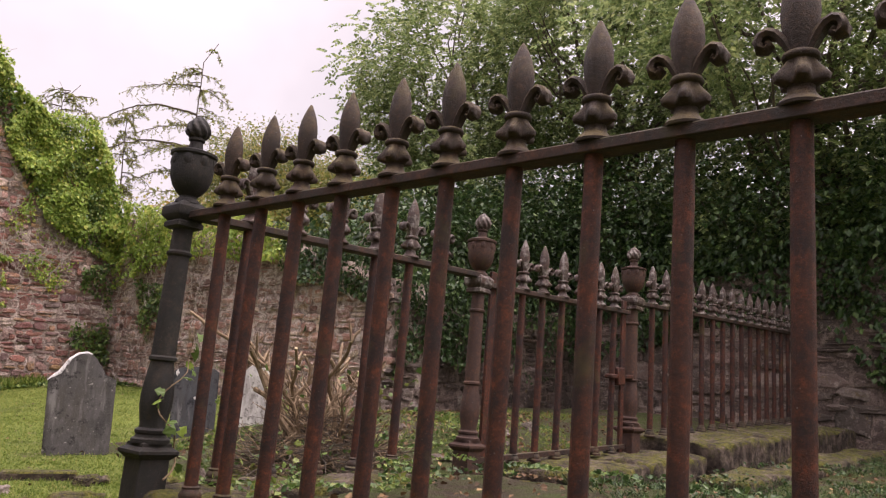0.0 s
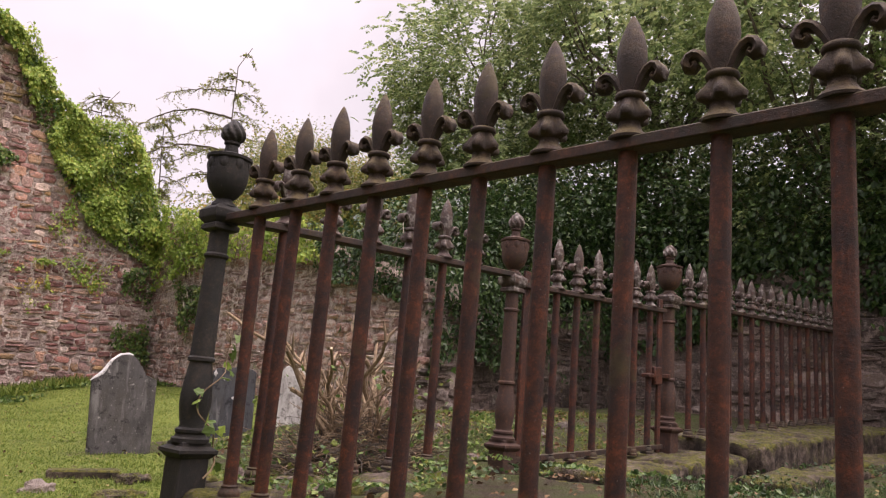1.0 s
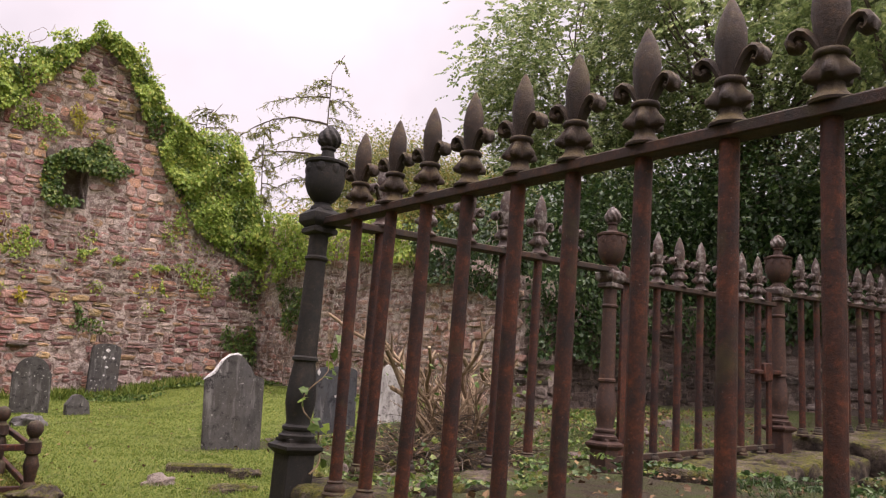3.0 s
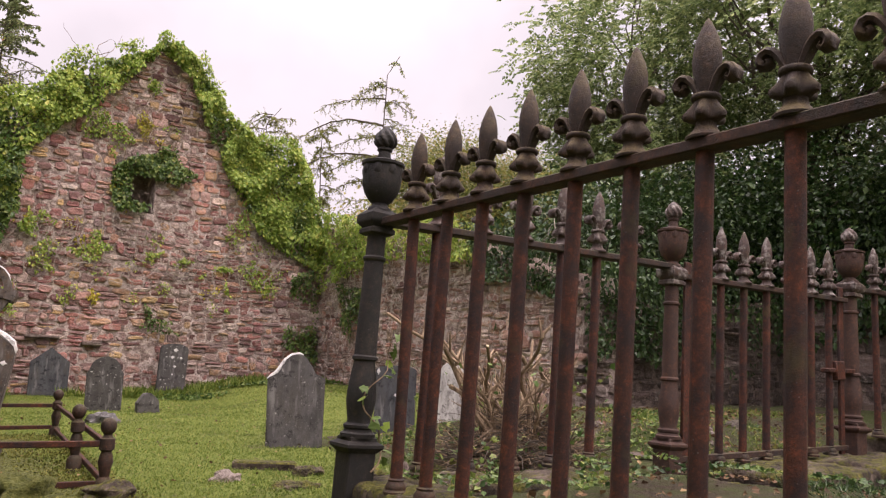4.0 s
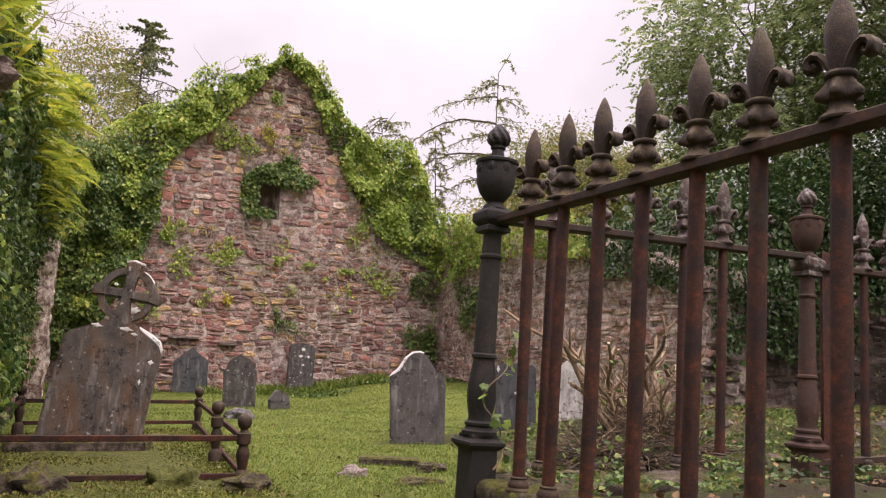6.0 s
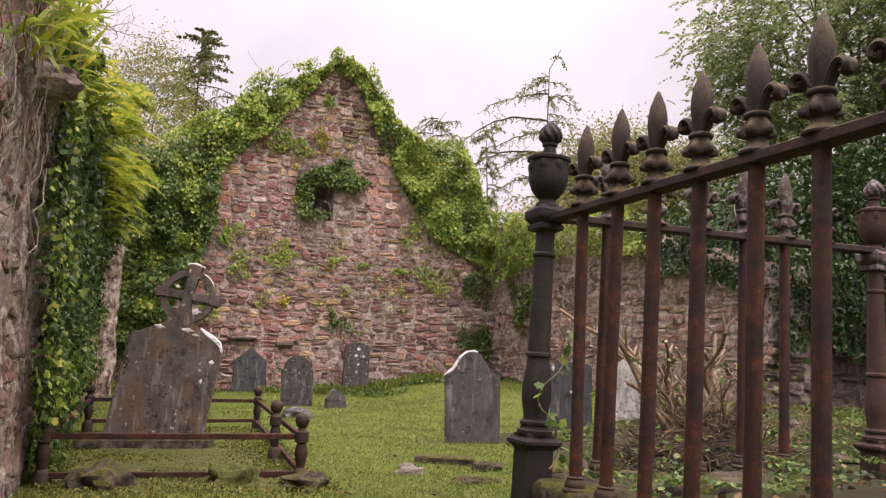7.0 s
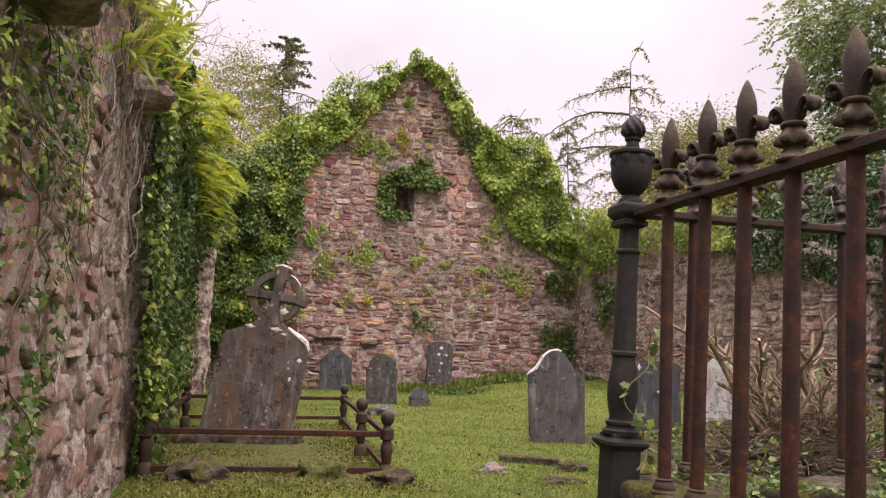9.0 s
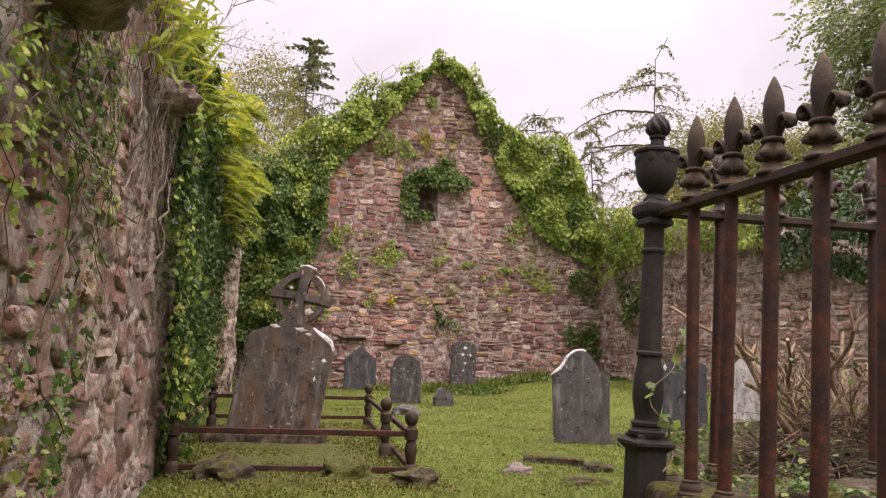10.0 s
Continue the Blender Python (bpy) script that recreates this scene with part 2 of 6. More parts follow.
def ground_mat():
    m = Mat("grassy_earth", 1.0)
    g = m.ramp(m.noise(26, 6, 0.7), [(0.3, (0.075, 0.10, 0.016)), (0.55, (0.14, 0.175, 0.03)), (0.8, (0.21, 0.215, 0.055))])
    e = m.ramp(m.noise(40, 6, 0.7), [(0.3, (0.035, 0.025, 0.018)), (0.7, (0.12, 0.085, 0.055))])
    f = m.step(m.noise(0.9, 7, 0.75), 0.54, 0.66)
    return m.color(m.mix(f, g, e)).bump(m.noise(60, 5, 0.7), 1.0, 0.03).m


M_GROUND = ground_mat()
mm = Mat("damp_leafy_soil", 1.0)
M_SOIL = mm.color(mm.mix(mm.step(mm.noise(2.3, 6, 0.75), 0.40, 0.56), mm.ramp(mm.noise(60, 6, 0.7), [(0.3, (0.02, 0.015, 0.01)), (0.7, (0.085, 0.06, 0.04))]), (0.05, 0.066, 0.015))).bump(mm.noise(50, 6, 0.7), 1.0, 0.04).m
mm = Mat("mossy_turf", 1.0)
M_MOSS = mm.color(mm.ramp(mm.noise(22, 6, 0.75), [(0.3, (0.03, 0.032, 0.014)), (0.5, (0.085, 0.095, 0.02)), (0.75, (0.15, 0.14, 0.05))])).bump(mm.noise(50, 6, 0.7), 1.0, 0.03).m


# ---- geometry helpers ----
class Geo:
    """Collects vertices and faces for one mesh."""
    def __init__(self):
        self.v, self.f, self.k = [], [], 0

    def add(self, verts, faces, m=None):
        verts = np.asarray(verts, float)
        if m is not None:
            m = np.array(m); verts = verts @ m[:3, :3].T + m[:3, 3]
        self.f += [tuple(i + self.k for i in f) for f in faces]
        self.v.append(verts); self.k += len(verts)
        return self

    def box(self, x0, x1, y0, y1, z0, z1, bevel=0.0, m=None):
        if bevel <= 0:
            v = [(x, y, z) for x in (x0, x1) for y in (y0, y1) for z in (z0, z1)]
            return self.add(v, [(0, 1, 3, 2), (4, 6, 7, 5), (0, 4, 5, 1), (2, 3, 7, 6), (0, 2, 6, 4), (1, 5, 7, 3)], m)
        bm = bmesh.new(); bmesh.ops.create_cube(bm, size=1)
        for v in bm.verts:
            v.co = Vector(((x0 + x1) / 2 + v.co.x * (x1 - x0), (y0 + y1) / 2 + v.co.y * (y1 - y0), (z0 + z1) / 2 + v.co.z * (z1 - z0)))
        bmesh.ops.bevel(bm, geom=bm.edges[:], offset=bevel, segments=1, affect="EDGES")
        return self.bm(bm, m)

    def bm(self, bm, m=None):
        bm.verts.index_update()
        self.add([v.co[:] for v in bm.verts], [tuple(v.index for v in f.verts) for f in bm.faces], m)
        bm.free()
        return self

    def lathe(self, prof, seg=16, m=None, flute=0.0, lobes=8, twist=0.0, rot=0.0, caps=True):
        """prof: (radius, height) from bottom to top."""
        v, f = [], []
        for i, (r, z) in enumerate(prof):
            for j in range(seg):
                a = 2 * math.pi * j / seg + rot
                rr = r * (1 + (flute[i] if isinstance(flute, list) else flute) * math.cos(lobes * (a + twist * z)))
                v.append((rr * math.cos(a), rr * math.sin(a), z))
        for i in range(len(prof) - 1):
            for j in range(seg):
                k = (j + 1) % seg
                f.append((i * seg + j, i * seg + k, (i + 1) * seg + k, (i + 1) * seg + j))
        if caps:
            f.append(tuple(range(seg))[::-1]); f.append(tuple((len(prof) - 1) * seg + j for j in range(seg)))
        return self.add(v, f, m)

    def tube(self, pts, radii, seg=6, m=None, flat=1.0):
        pts = [Vector(p) for p in pts]; v, f = [], []
        side = None
        for i, p in enumerate(pts):
            d = (pts[min(i + 1, len(pts) - 1)] - pts[max(i - 1, 0)]).normalized()
            if side is None:
                side = d.orthogonal().normalized()
            side = (side - d * side.dot(d)).normalized()
            up = d.cross(side)
            for j in range(seg):
                a = 2 * math.pi * j / seg
                v.append(p + (side * math.cos(a) * flat + up * math.sin(a)) * radii[i])
        for i in range(len(pts) - 1):
            for j in range(seg):
                k = (j + 1) % seg
                f.append((i * seg + j, i * seg + k, (i + 1) * seg + k, (i + 1) * seg + j))
        f.append(tuple(range(seg))[::-1]); f.append(tuple((len(pts) - 1) * seg + j for j in range(seg)))
        return self.add(v, f, m)

    def mesh(self, name, material, smooth=40):
        me = bpy.data.meshes.new(name)
        me.from_pydata(np.concatenate(self.v).tolist() if self.v else [], [], self.f)
        me.materials.append(material)
        if smooth:
            me.shade_smooth(); me.set_sharp_from_angle(angle=radians(smooth))
        me.update()
        return me


def fast_mesh(name, verts, faces_per, material, smooth=False):
    """verts: (n, k, 3) array of n alike little pieces; faces_per: the faces of one."""
    n, k, _ = verts.shape
    me = bpy.data.meshes.new(name)
    sizes = np.array([len(f) for f in faces_per]); idx = np.concatenate([np.array(f) for f in faces_per])
    loops = (np.arange(n)[:, None] * k + idx[None]).ravel()
    me.vertices.add(n * k); me.loops.add(len(loops)); me.polygons.add(n * len(sizes))
    me.vertices.foreach_set("co", verts.reshape(-1).astype(np.float32))
    me.loops.foreach_set("vertex_index", loops.astype(np.int32))
    starts = np.concatenate([[0], np.cumsum(np.tile(sizes, n))[:-1]])
    me.polygons.foreach_set("loop_start", starts.astype(np.int32))
    me.polygons.foreach_set("use_smooth", np.full(n * len(sizes), smooth))
    me.update(calc_edges=True); me.validate()
    me.materials.append(material)
    return me


def part(name, geo, material, parent, label="", smooth=40):
    me = geo if isinstance(geo, bpy.types.Mesh) else geo.mesh(name, material, smooth)
    ob = new(name, me); ob.parent = parent
    return tagged(ob, label) if label else ob


def thing(name, m, label, category, group="", kind=""):
    ob = new(name); ob.matrix_world = m; ob.empty_display_size = 0.1
    return tagged(ob, label, category, group, kind)


def stuff(name, me, label, category, parent=None):
    ob = new(name, me)
    if parent:
        ob.parent = parent
    return tagged(ob, label, category, "", "stuff")


# one leaf outline each: x along the leaf, y across, z lift
KITE = np.array([(0, 0, 0), (0.45, 0.36, 0.1), (1, 0, -0.05), (0.45, -0.36, 0.1)]), [(0, 2, 1), (0, 3, 2)]
IVYLEAF = np.array([(0, 0, 0.05), (0.05, 0.5, -0.06), (0.42, 0.30, 0.03), (0.55, 0.52, -0.08), (1.05, 0, -0.1), (0.55, -0.52, -0.08), (0.42, -0.30, 0.03), (0.05, -0.5, -0.06)]), [(0, 2, 1), (0, 4, 3, 2), (0, 6, 5, 4), (0, 7, 6)]
BLADE = np.array([(0, 0.09, 0), (0, -0.09, 0), (0.6, 0, 0.12), (1, 0, 0.4)]), [(0, 1, 2), (0, 2, 3)]
PINNA = np.array([(0, 0.10, 0), (0, -0.10, 0), (0.5, -0.11, 0.04), (0.5, 0.11, 0.04), (1, 0, -0.06)]), [(0, 1, 2, 3), (3, 2, 4)]
STRAP = np.array([(0, 0.03, 0), (0, -0.03, 0), (0.35, -0.06, 0.1), (0.35, 0.06, 0.1), (0.7, -0.055, 0.08), (0.7, 0.055, 0.08), (1, 0, -0.06)]), [(0, 1, 2, 3), (3, 2, 4, 5), (5, 4, 6)]


def unit(a):
    return a / np.maximum(np.linalg.norm(a, axis=-1, keepdims=True), 1e-9)


def leaves(shape, pos, along, normal, size, material, name):
    """Leaves at pos that point along `along` and face `normal`."""
    v, f = shape
    a = unit(along); n = unit(normal - a * (normal * a).sum(-1, keepdims=True)); s = np.cross(n, a)
    size = np.asarray(size).reshape(-1, 1, 1)
    co = pos[:, None] + size * (v[None, :, :1] * a[:, None] + v[None, :, 1:2] * s[:, None] + v[None, :, 2:] * n[:, None])
    return fast_mesh(name, co, f, material)


# ---- rubble masonry ----
def stone_shapes(count, seed, rough=0.17):
    """Unit stones: face -y, centre at origin, about 1 x 1 across and 1 deep."""
    r = np.random.RandomState(seed); out = []
    base = [(-.5, -.36), (-.42, -.5), (.42, -.5), (.5, -.36), (.5, .36), (.42, .5), (-.42, .5), (-.5, .36)]
    for _ in range(count):
        b = np.array(base) + r.uniform(-rough * 1.25, rough * 0.35, (8, 2)) * np.sign(base)
        tilt = r.uniform(-0.25, 0.25, 2)
        rings = []
        for scale, dep in ((1.0, 0.7), (1.0, -0.28), (0.91, -0.5)):
            p = b * scale
            rings.append(np.c_[p[:, 0], np.full(8, dep) + (p @ tilt if dep < 0 else 0) + r.uniform(-.07, .07, 8), p[:, 1]])
        mid = np.array([[0, -0.53 + r.uniform(-.12, .12), 0]])
        v = np.concatenate(rings + [mid])
        f = []
        for k in range(2):
            for j in range(8):
                f.append((k * 8 + j, k * 8 + (j + 1) % 8, (k + 1) * 8 + (j + 1) % 8, (k + 1) * 8 + j))
        f += [(16 + j, 16 + (j + 1) % 8, 24) for j in range(8)]
        out.append((v, f))
    return out


SHAPES = stone_shapes(20, 5)


def lay_courses(width, height_at, row, length, seed, keep=lambda u, v: True, gap=0.018):
    """Coursed rubble on a face: (u, v, w, h) of each stone."""
    r = random.Random(seed); out = []; v = 0.0
    top = max(height_at(width * i / 40) for i in range(41))
    while v < top:
        h = r.uniform(*row); u = -r.uniform(0, 0.2)
        while u < width:
            w = min(r.uniform(*length), 6 * h)
            if r.random() < 0.07:
                cells = [(u + w / 2, v + h * 0.75, w, h * 1.6)]
            elif r.random() < 0.26 and h > row[0] * 1.3:
                cells = [(u + w / 2, v + h * 0.27, w, h * 0.5), (u + w / 2, v + h * 0.77, w, h * 0.46)]
            else:
                cells = [(u + w / 2, v + h / 2 + r.uniform(-.03, .03), w * r.uniform(0.86, 1.04), h * r.uniform(0.72, 1.12))]
            for c in cells:
                c = (c[0], c[1] + 0.075 * noise.noise(Vector((c[0] * 0.8, c[1] * 0.8, seed))) + 0.035 * noise.noise(Vector((c[0] * 2.9, c[1] * 2.9, seed + 5))), c[2], c[3])
                if c[0] > 0.02 and c[0] < width - 0.02 and c[1] + c[3] * 0.3 < height_at(c[0]) and keep(c[0], c[1]):
                    out.append((c[0], c[1], c[2] - gap, c[3] - gap))
            u += w
        v += h
    return out


def face_stones(parent, cells, m, mat_own, mat_joined, near, depth, seed, label, shapes=SHAPES, crease=50, proud=(-0.4, 0.25)):
    """Stones on a face with local axes u (x), depth (y), v (z) given by m; `near` picks up to 300 that are parts of their own."""
    r = random.Random(seed)
    meshes = []
    for v, f in shapes:
        g = Geo(); g.add(v, f); meshes.append(g.mesh("stone", mat_own, crease))
    rest = Geo(); own = 0
    m = Matrix(m)
    for u, v, w, h in cells:
        k = r.randrange(len(shapes))
        t = m @ Matrix.Translation((u, r.uniform(*proud) * depth, v)) @ Matrix.Rotation(r.uniform(-.11, .11), 4, "Y") @ Matrix.Diagonal((w, depth * r.uniform(0.8, 1.3), h, 1))
        if own < 300 and near(u, v):
            ob = new("stone", meshes[k]); ob.matrix_world = t; ob.parent = parent; own += 1
        else:
            rest.add(*shapes[k], t)
    if rest.k:
        o = part("rubble_stones", rest, mat_joined, parent, label, crease); tagged(o, kind="stuff")


def weathered_shapes(count, seed):
    """Rough unit stones with broken, pitted faces; same axes as stone_shapes."""
    r = np.random.RandomState(seed); out = []; n = 14
    for c in range(count):
        a = np.arange(n) / n * 2 * np.pi + r.uniform(-.15, .15, n)
        q = 1 / (np.abs(np.cos(a)) ** 5 + np.abs(np.sin(a)) ** 5) ** 0.2 * r.uniform(0.41, 0.55, n)
        b = np.c_[np.cos(a) * q, np.sin(a) * q]; tilt = r.uniform(-0.35, 0.35, 2); rings = []
        for scale, dep in ((1.0, 0.7), (1.0, -0.05), (0.95, -0.32), (0.82, -0.45), (0.58, -0.5), (0.3, -0.5)):
            p = b * scale
            rough = np.array([noise.noise(Vector((x * 3.2, z * 3.2, c * 3.7))) * 0.3 + noise.noise(Vector((x * 8, z * 8, c * 1.9))) * 0.2 for x, z in p])
            rings.append(np.c_[p[:, 0], np.full(n, dep) + (p @ tilt + rough) * (dep < 0), p[:, 1]])
        v = np.concatenate(rings + [np.array([[0, -0.5 + r.uniform(-.15, .15), 0]])])
        f = [(k * n + j, k * n + (j + 1) % n, (k + 1) * n + (j + 1) % n, (k + 1) * n + j) for k in range(5) for j in range(n)]
        out.append((v, f + [(5 * n + j, 5 * n + (j + 1) % n, 6 * n) for j in range(n)]))
    return out


WEATHERED = weathered_shapes(24, 13)


def mortar_bed(parent, u0, u1, v0, height_at, step, rise, material, seed, m, hole=None, label="lumpy worn lime mortar"):
    """The uneven mortar between and over the stones of a face, in the axes of face_stones."""
    us = np.arange(u0, u1 + 1e-6, step); top = max(height_at(u) for u in us); vs = np.arange(v0, top, step); n = len(vs)
    def out(u, v):
        q = Vector((u, v, seed))
        return rise * (0.55 * noise.noise(q * 1.1) + 0.75 * noise.noise(q * 4.3) + 0.5 * noise.noise(q * 11) + 0.4 * noise.noise(q * 24) + 0.3 * noise.noise(q * 47) - 0.1)
    v = [(a, -0.012 - out(a, b), b) for a in us for b in vs]
    f = []
    for i in range(len(us) - 1):
        limit = height_at(us[i]) - 0.06
        for j in range(n - 1):
            if vs[j + 1] > limit or hole and hole[0] - step < us[i] < hole[1] and hole[2] - step < vs[j] < hole[3]:
                continue
            f.append((i * n + j, (i + 1) * n + j, (i + 1) * n + j + 1, i * n + j + 1))
    tagged(part("mortar_bed", Geo().add(v, f, m), material, parent, label, 70), kind="stuff")


def core_strips(width, height_at, y0, y1, step=0.25, hole=None, rag=0.05, seed=1):
    """A masonry core in upright strips with a ragged top, and perhaps one opening (u0, u1, v0, v1)."""
    r = random.Random(seed); g = Geo(); cuts = [i * step for i in range(int(width / step) + 1)]
    if width - cuts[-1] > 0.02:
        cuts.append(width)
    if hole:
        cuts = sorted([c for c in cuts if abs(c - hole[0]) > 0.06 and abs(c - hole[1]) > 0.06] + [hole[0], hole[1]])
    for a, b in zip(cuts, cuts[1:]):
        t = height_at((a + b) / 2) + r.uniform(-rag, rag)
        if hole and a >= hole[0] - 1e-6 and b <= hole[1] + 1e-6:
            g.box(a, b, y0, y1, -0.4, hole[2]); g.box(a, b, y0, y1, hole[3], t)
        else:
            g.box(a, b, y0, y1, -0.4, t)
    return g


def interp(table):
    xs, ys = [p[0] for p in table], [p[1] for p in table]
    return lambda u: float(np.interp(u, xs, ys))


# ---- ground ----
def ground_z(x, y):
    """Height of the ground: lawn in the chapel, a rise behind the railings."""
    rise = 0.28 * min(1, max(0, (x - 4.2) / 1.5)) * min(1, max(0, (y - 3.4) / 1.2))
    far = min(1, max(0, (x - 12.9) / 7)) * 4.5 * min(1, max(0, (17 - y) / 4))
    n = noise.noise(Vector((x * 0.55, y * 0.55, 0))) * 0.05 + noise.noise(Vector((x * 2.1, y * 2.1, 3))) * 0.02
    return rise + far + (n if abs(x) < 40 and abs(y) < 40 else 0)


def make_ground():
    xs = np.unique(np.concatenate([[-900, -300, -100, -40, -20, -10, -5], np.arange(-2, 13.01, 0.2), [14, 16, 18, 22, 30, 45, 100, 300, 900]]))
    ys = np.unique(np.concatenate([[-900, -300, -100, -40, -20, -10, -6, -4], np.arange(-2, 16.01, 0.2), [18, 22, 30, 45, 100, 300, 900]]))
    g = Geo(); n = len(ys)
    g.add([(x, y, ground_z(x, y)) for x in xs for y in ys],
          [(i * n + j, (i + 1) * n + j, (i + 1) * n + j + 1, i * n + j + 1) for i in range(len(xs) - 1) for j in range(n - 1)])
    ob = new("ground", g.mesh("ground", M_GROUND, 60))
    return tagged(ob, "uneven mossy lawn with bare earth patches", "ground", kind="structure")


ground = make_ground()


def patch_ground(name, x0, x1, y0, y1, lift, material, label, step=0.12, seed=0):
    """A soft-edged patch of other ground cover, draped over the ground."""
    nx, ny = int((x1 - x0) / step), int((y1 - y0) / step); g = Geo(); v = []
    for i in range(nx + 1):
        for j in range(ny + 1):
            x, y = x0 + i * step, y0 + j * step
            edge = min(i, nx - i, j, ny - j) * step
            base = 0.2 * min(1, max(0, (5.6 - x) / 1.6)) if name == "earth_bed" else 0
            h = base + lift * (min(1, edge / 0.35) + 0.8 * noise.noise(Vector((x * 1.7, y * 1.7, seed)))) - 0.06 * (edge < 1e-6)
            v.append((x, y, ground_z(x, y) + h))
    g.add(v, [(i * (ny + 1) + j, (i + 1) * (ny + 1) + j, (i + 1) * (ny + 1) + j + 1, i * (ny + 1) + j + 1) for i in range(nx) for j in range(ny)])
    return tagged(new(name, g.mesh(name, material, 60)), label, "ground", kind="structure")


patch_ground("earth_bed", 1.95, 12.2, -2.0, 3.3, 0.03, M_SOIL, "damp leafy soil inside the railed plot", seed=4)
patch_ground("planted_bank", 3.2, 12.2, 3.35, 7.4, 0.05, M_SOIL, "weedy earth bank with fallen leaves", seed=9)
patch_ground("mossy_grave", -0.55, 1.05, 4.6, 8.2, 0.03, M_MOSS, "mossy mound inside the low grave railing", seed=2)


# ---- chapel walls ----
GABLE_Y = 15.2
gable_top = interp([(0, 3.9), (0.5, 4.4), (1.9, 5.1), (2.4, 5.75), (3.2, 6.25), (3.9, 6.85), (4.25, 6.98), (4.55, 6.95), (4.9, 6.55), (5.3, 5.9), (5.9, 5.3), (6.7, 5.0), (7.3, 4.7), (7.9, 3.6)])


def make_gable():
    """The gable stands along x from -0.7; u = x + 0.7."""
    hole = (3.72, 4.25, 3.52, 4.36)
    wall = new("wall_north", core_strips(8.0, gable_top, 0.0, 0.75, hole=hole, seed=3).mesh("wall_north", M_MORTAR, 0))
    tagged(wall, "ruined red sandstone gable wall with a small window", "wall", kind="structure")
    wall.matrix_world = pose(-0.7, GABLE_Y, 0)
    inside = lambda u, v: not (hole[0] - 0.12 < u < hole[1] + 0.12 and hole[2] - 0.03 < v < hole[3] + 0.03)
    cells = [c for c in lay_courses(8.0, gable_top, (0.09, 0.21), (0.13, 0.36), 11, lambda u, v: inside(u, v) and v > 2.45)]
    cells += [c for c in lay_courses(8.0, lambda u: 2.5, (0.07, 0.18), (0.12, 0.40), 12, inside, 0.012)]
    face_stones(wall, cells, Matrix.Identity(4), M_RED, M_RED_J, lambda u, v: 3.0 < u < 6.2 and v < 2.6, 0.045, 21, "coursed red sandstone rubble", WEATHERED, 45)
    mortar_bed(wall, 0.0, 8.0, 0.0, gable_top, 0.045, 0.03, M_MORTAR, 4, None, hole)
    g = Geo().box(2.26, 2.82, -0.12, 0.02, 1.0, 1.05, 0.014).box(3.2, 3.55, -0.12, 0.02, 0.9, 0.97, 0.014)
    part("ledge", g, M_GREY, wall, "thin projecting stone ledge")
    part("window_lintel", Geo().box(3.45, 4.5, -0.06, 0.3, 4.37, 4.56, 0.03), M_GREY, wall, "rough stone lintel")
    part("window_backing", Geo().box(3.6, 4.4, 0.68, 0.74, 3.4, 4.5), M_MORTAR, wall, "dark blocked window")
    return wall


wall_north = make_gable()
WEST_X = -0.62
west_top = interp([(0, 3.3), (4, 3.0), (9, 3.1), (11.5, 3.4), (16, 3.9)])


def make_west():
    """Runs from the gable back along -y; the face looks to +x."""
    wall = new("wall_west", core_strips(17.5, lambda u: west_top(15.2 - u + 1.5), -0.7, 0.0, seed=8).mesh("wall_west", M_RENDER, 0))
    tagged(wall, "ruined chapel side wall of pink rubble with flaking lime", "wall", kind="structure")
    wall.matrix_world = Matrix.Translation((WEST_X, GABLE_Y, 0)) @ Matrix.Rotation(radians(-90), 4, "Z")
    cells = lay_courses(17.4, lambda u: west_top(16.7 - u), (0.08, 0.24), (0.10, 0.36), 31, gap=0.004)
    cells = [c for c in cells if noise.noise(Vector((c[0] * 0.6, c[1] * 0.6, 7))) < 0.36]
    cells = [(-u, v, w, h) for u, v, w, h in cells]
    face_stones(wall, cells, Matrix.Rotation(radians(180), 4, "Z"), M_PINK, M_PINK_J, lambda u, v: -13.2 < u < -10.4 and v < 2.4, 0.042, 33, "pink sandstone rubble", WEATHERED, 45, (-0.3, 0.4))
    mortar_bed(wall, -15.4, -8.0, 0.0, lambda u: west_top(16.7 + u), 0.014, 0.031, M_RENDER, 9, Matrix.Rotation(radians(180), 4, "Z"))
    return wall


wall_west = make_west()
EAST_X = 7.28
east_top = interp([(0, 3.7), (2, 3.3), (5, 2.9), (7, 2.3), (8.2, 2.0)])


def make_east():
    """Runs from the gable back along -y; face looks to -x."""
    wall = new("wall_east", core_strips(8.1, east_top, 0.0, 0.7, seed=6).mesh("wall_east", M_MORTAR, 0))
    tagged(wall, "ivy-topped chapel side wall of pink sandstone rubble", "wall", kind="structure")
    wall.matrix_world = Matrix.Translation((EAST_X, GABLE_Y, 0)) @ Matrix.Rotation(radians(-90), 4, "Z")
    cells = lay_courses(8.05, east_top, (0.08, 0.19), (0.15, 0.45), 41)
    face_stones(wall, cells, Matrix.Identity(4), M_PINK, M_PINK_J, lambda u, v: u > 3.5 and v < 2.5, 0.045, 43, "pink sandstone rubble", WEATHERED, 45)
    mortar_bed(wall, 0.0, 8.05, 0.0, east_top, 0.045, 0.026, M_MORTAR, 6, None)
    return wall


wall_east = make_east()
BOUND_X = 12.4


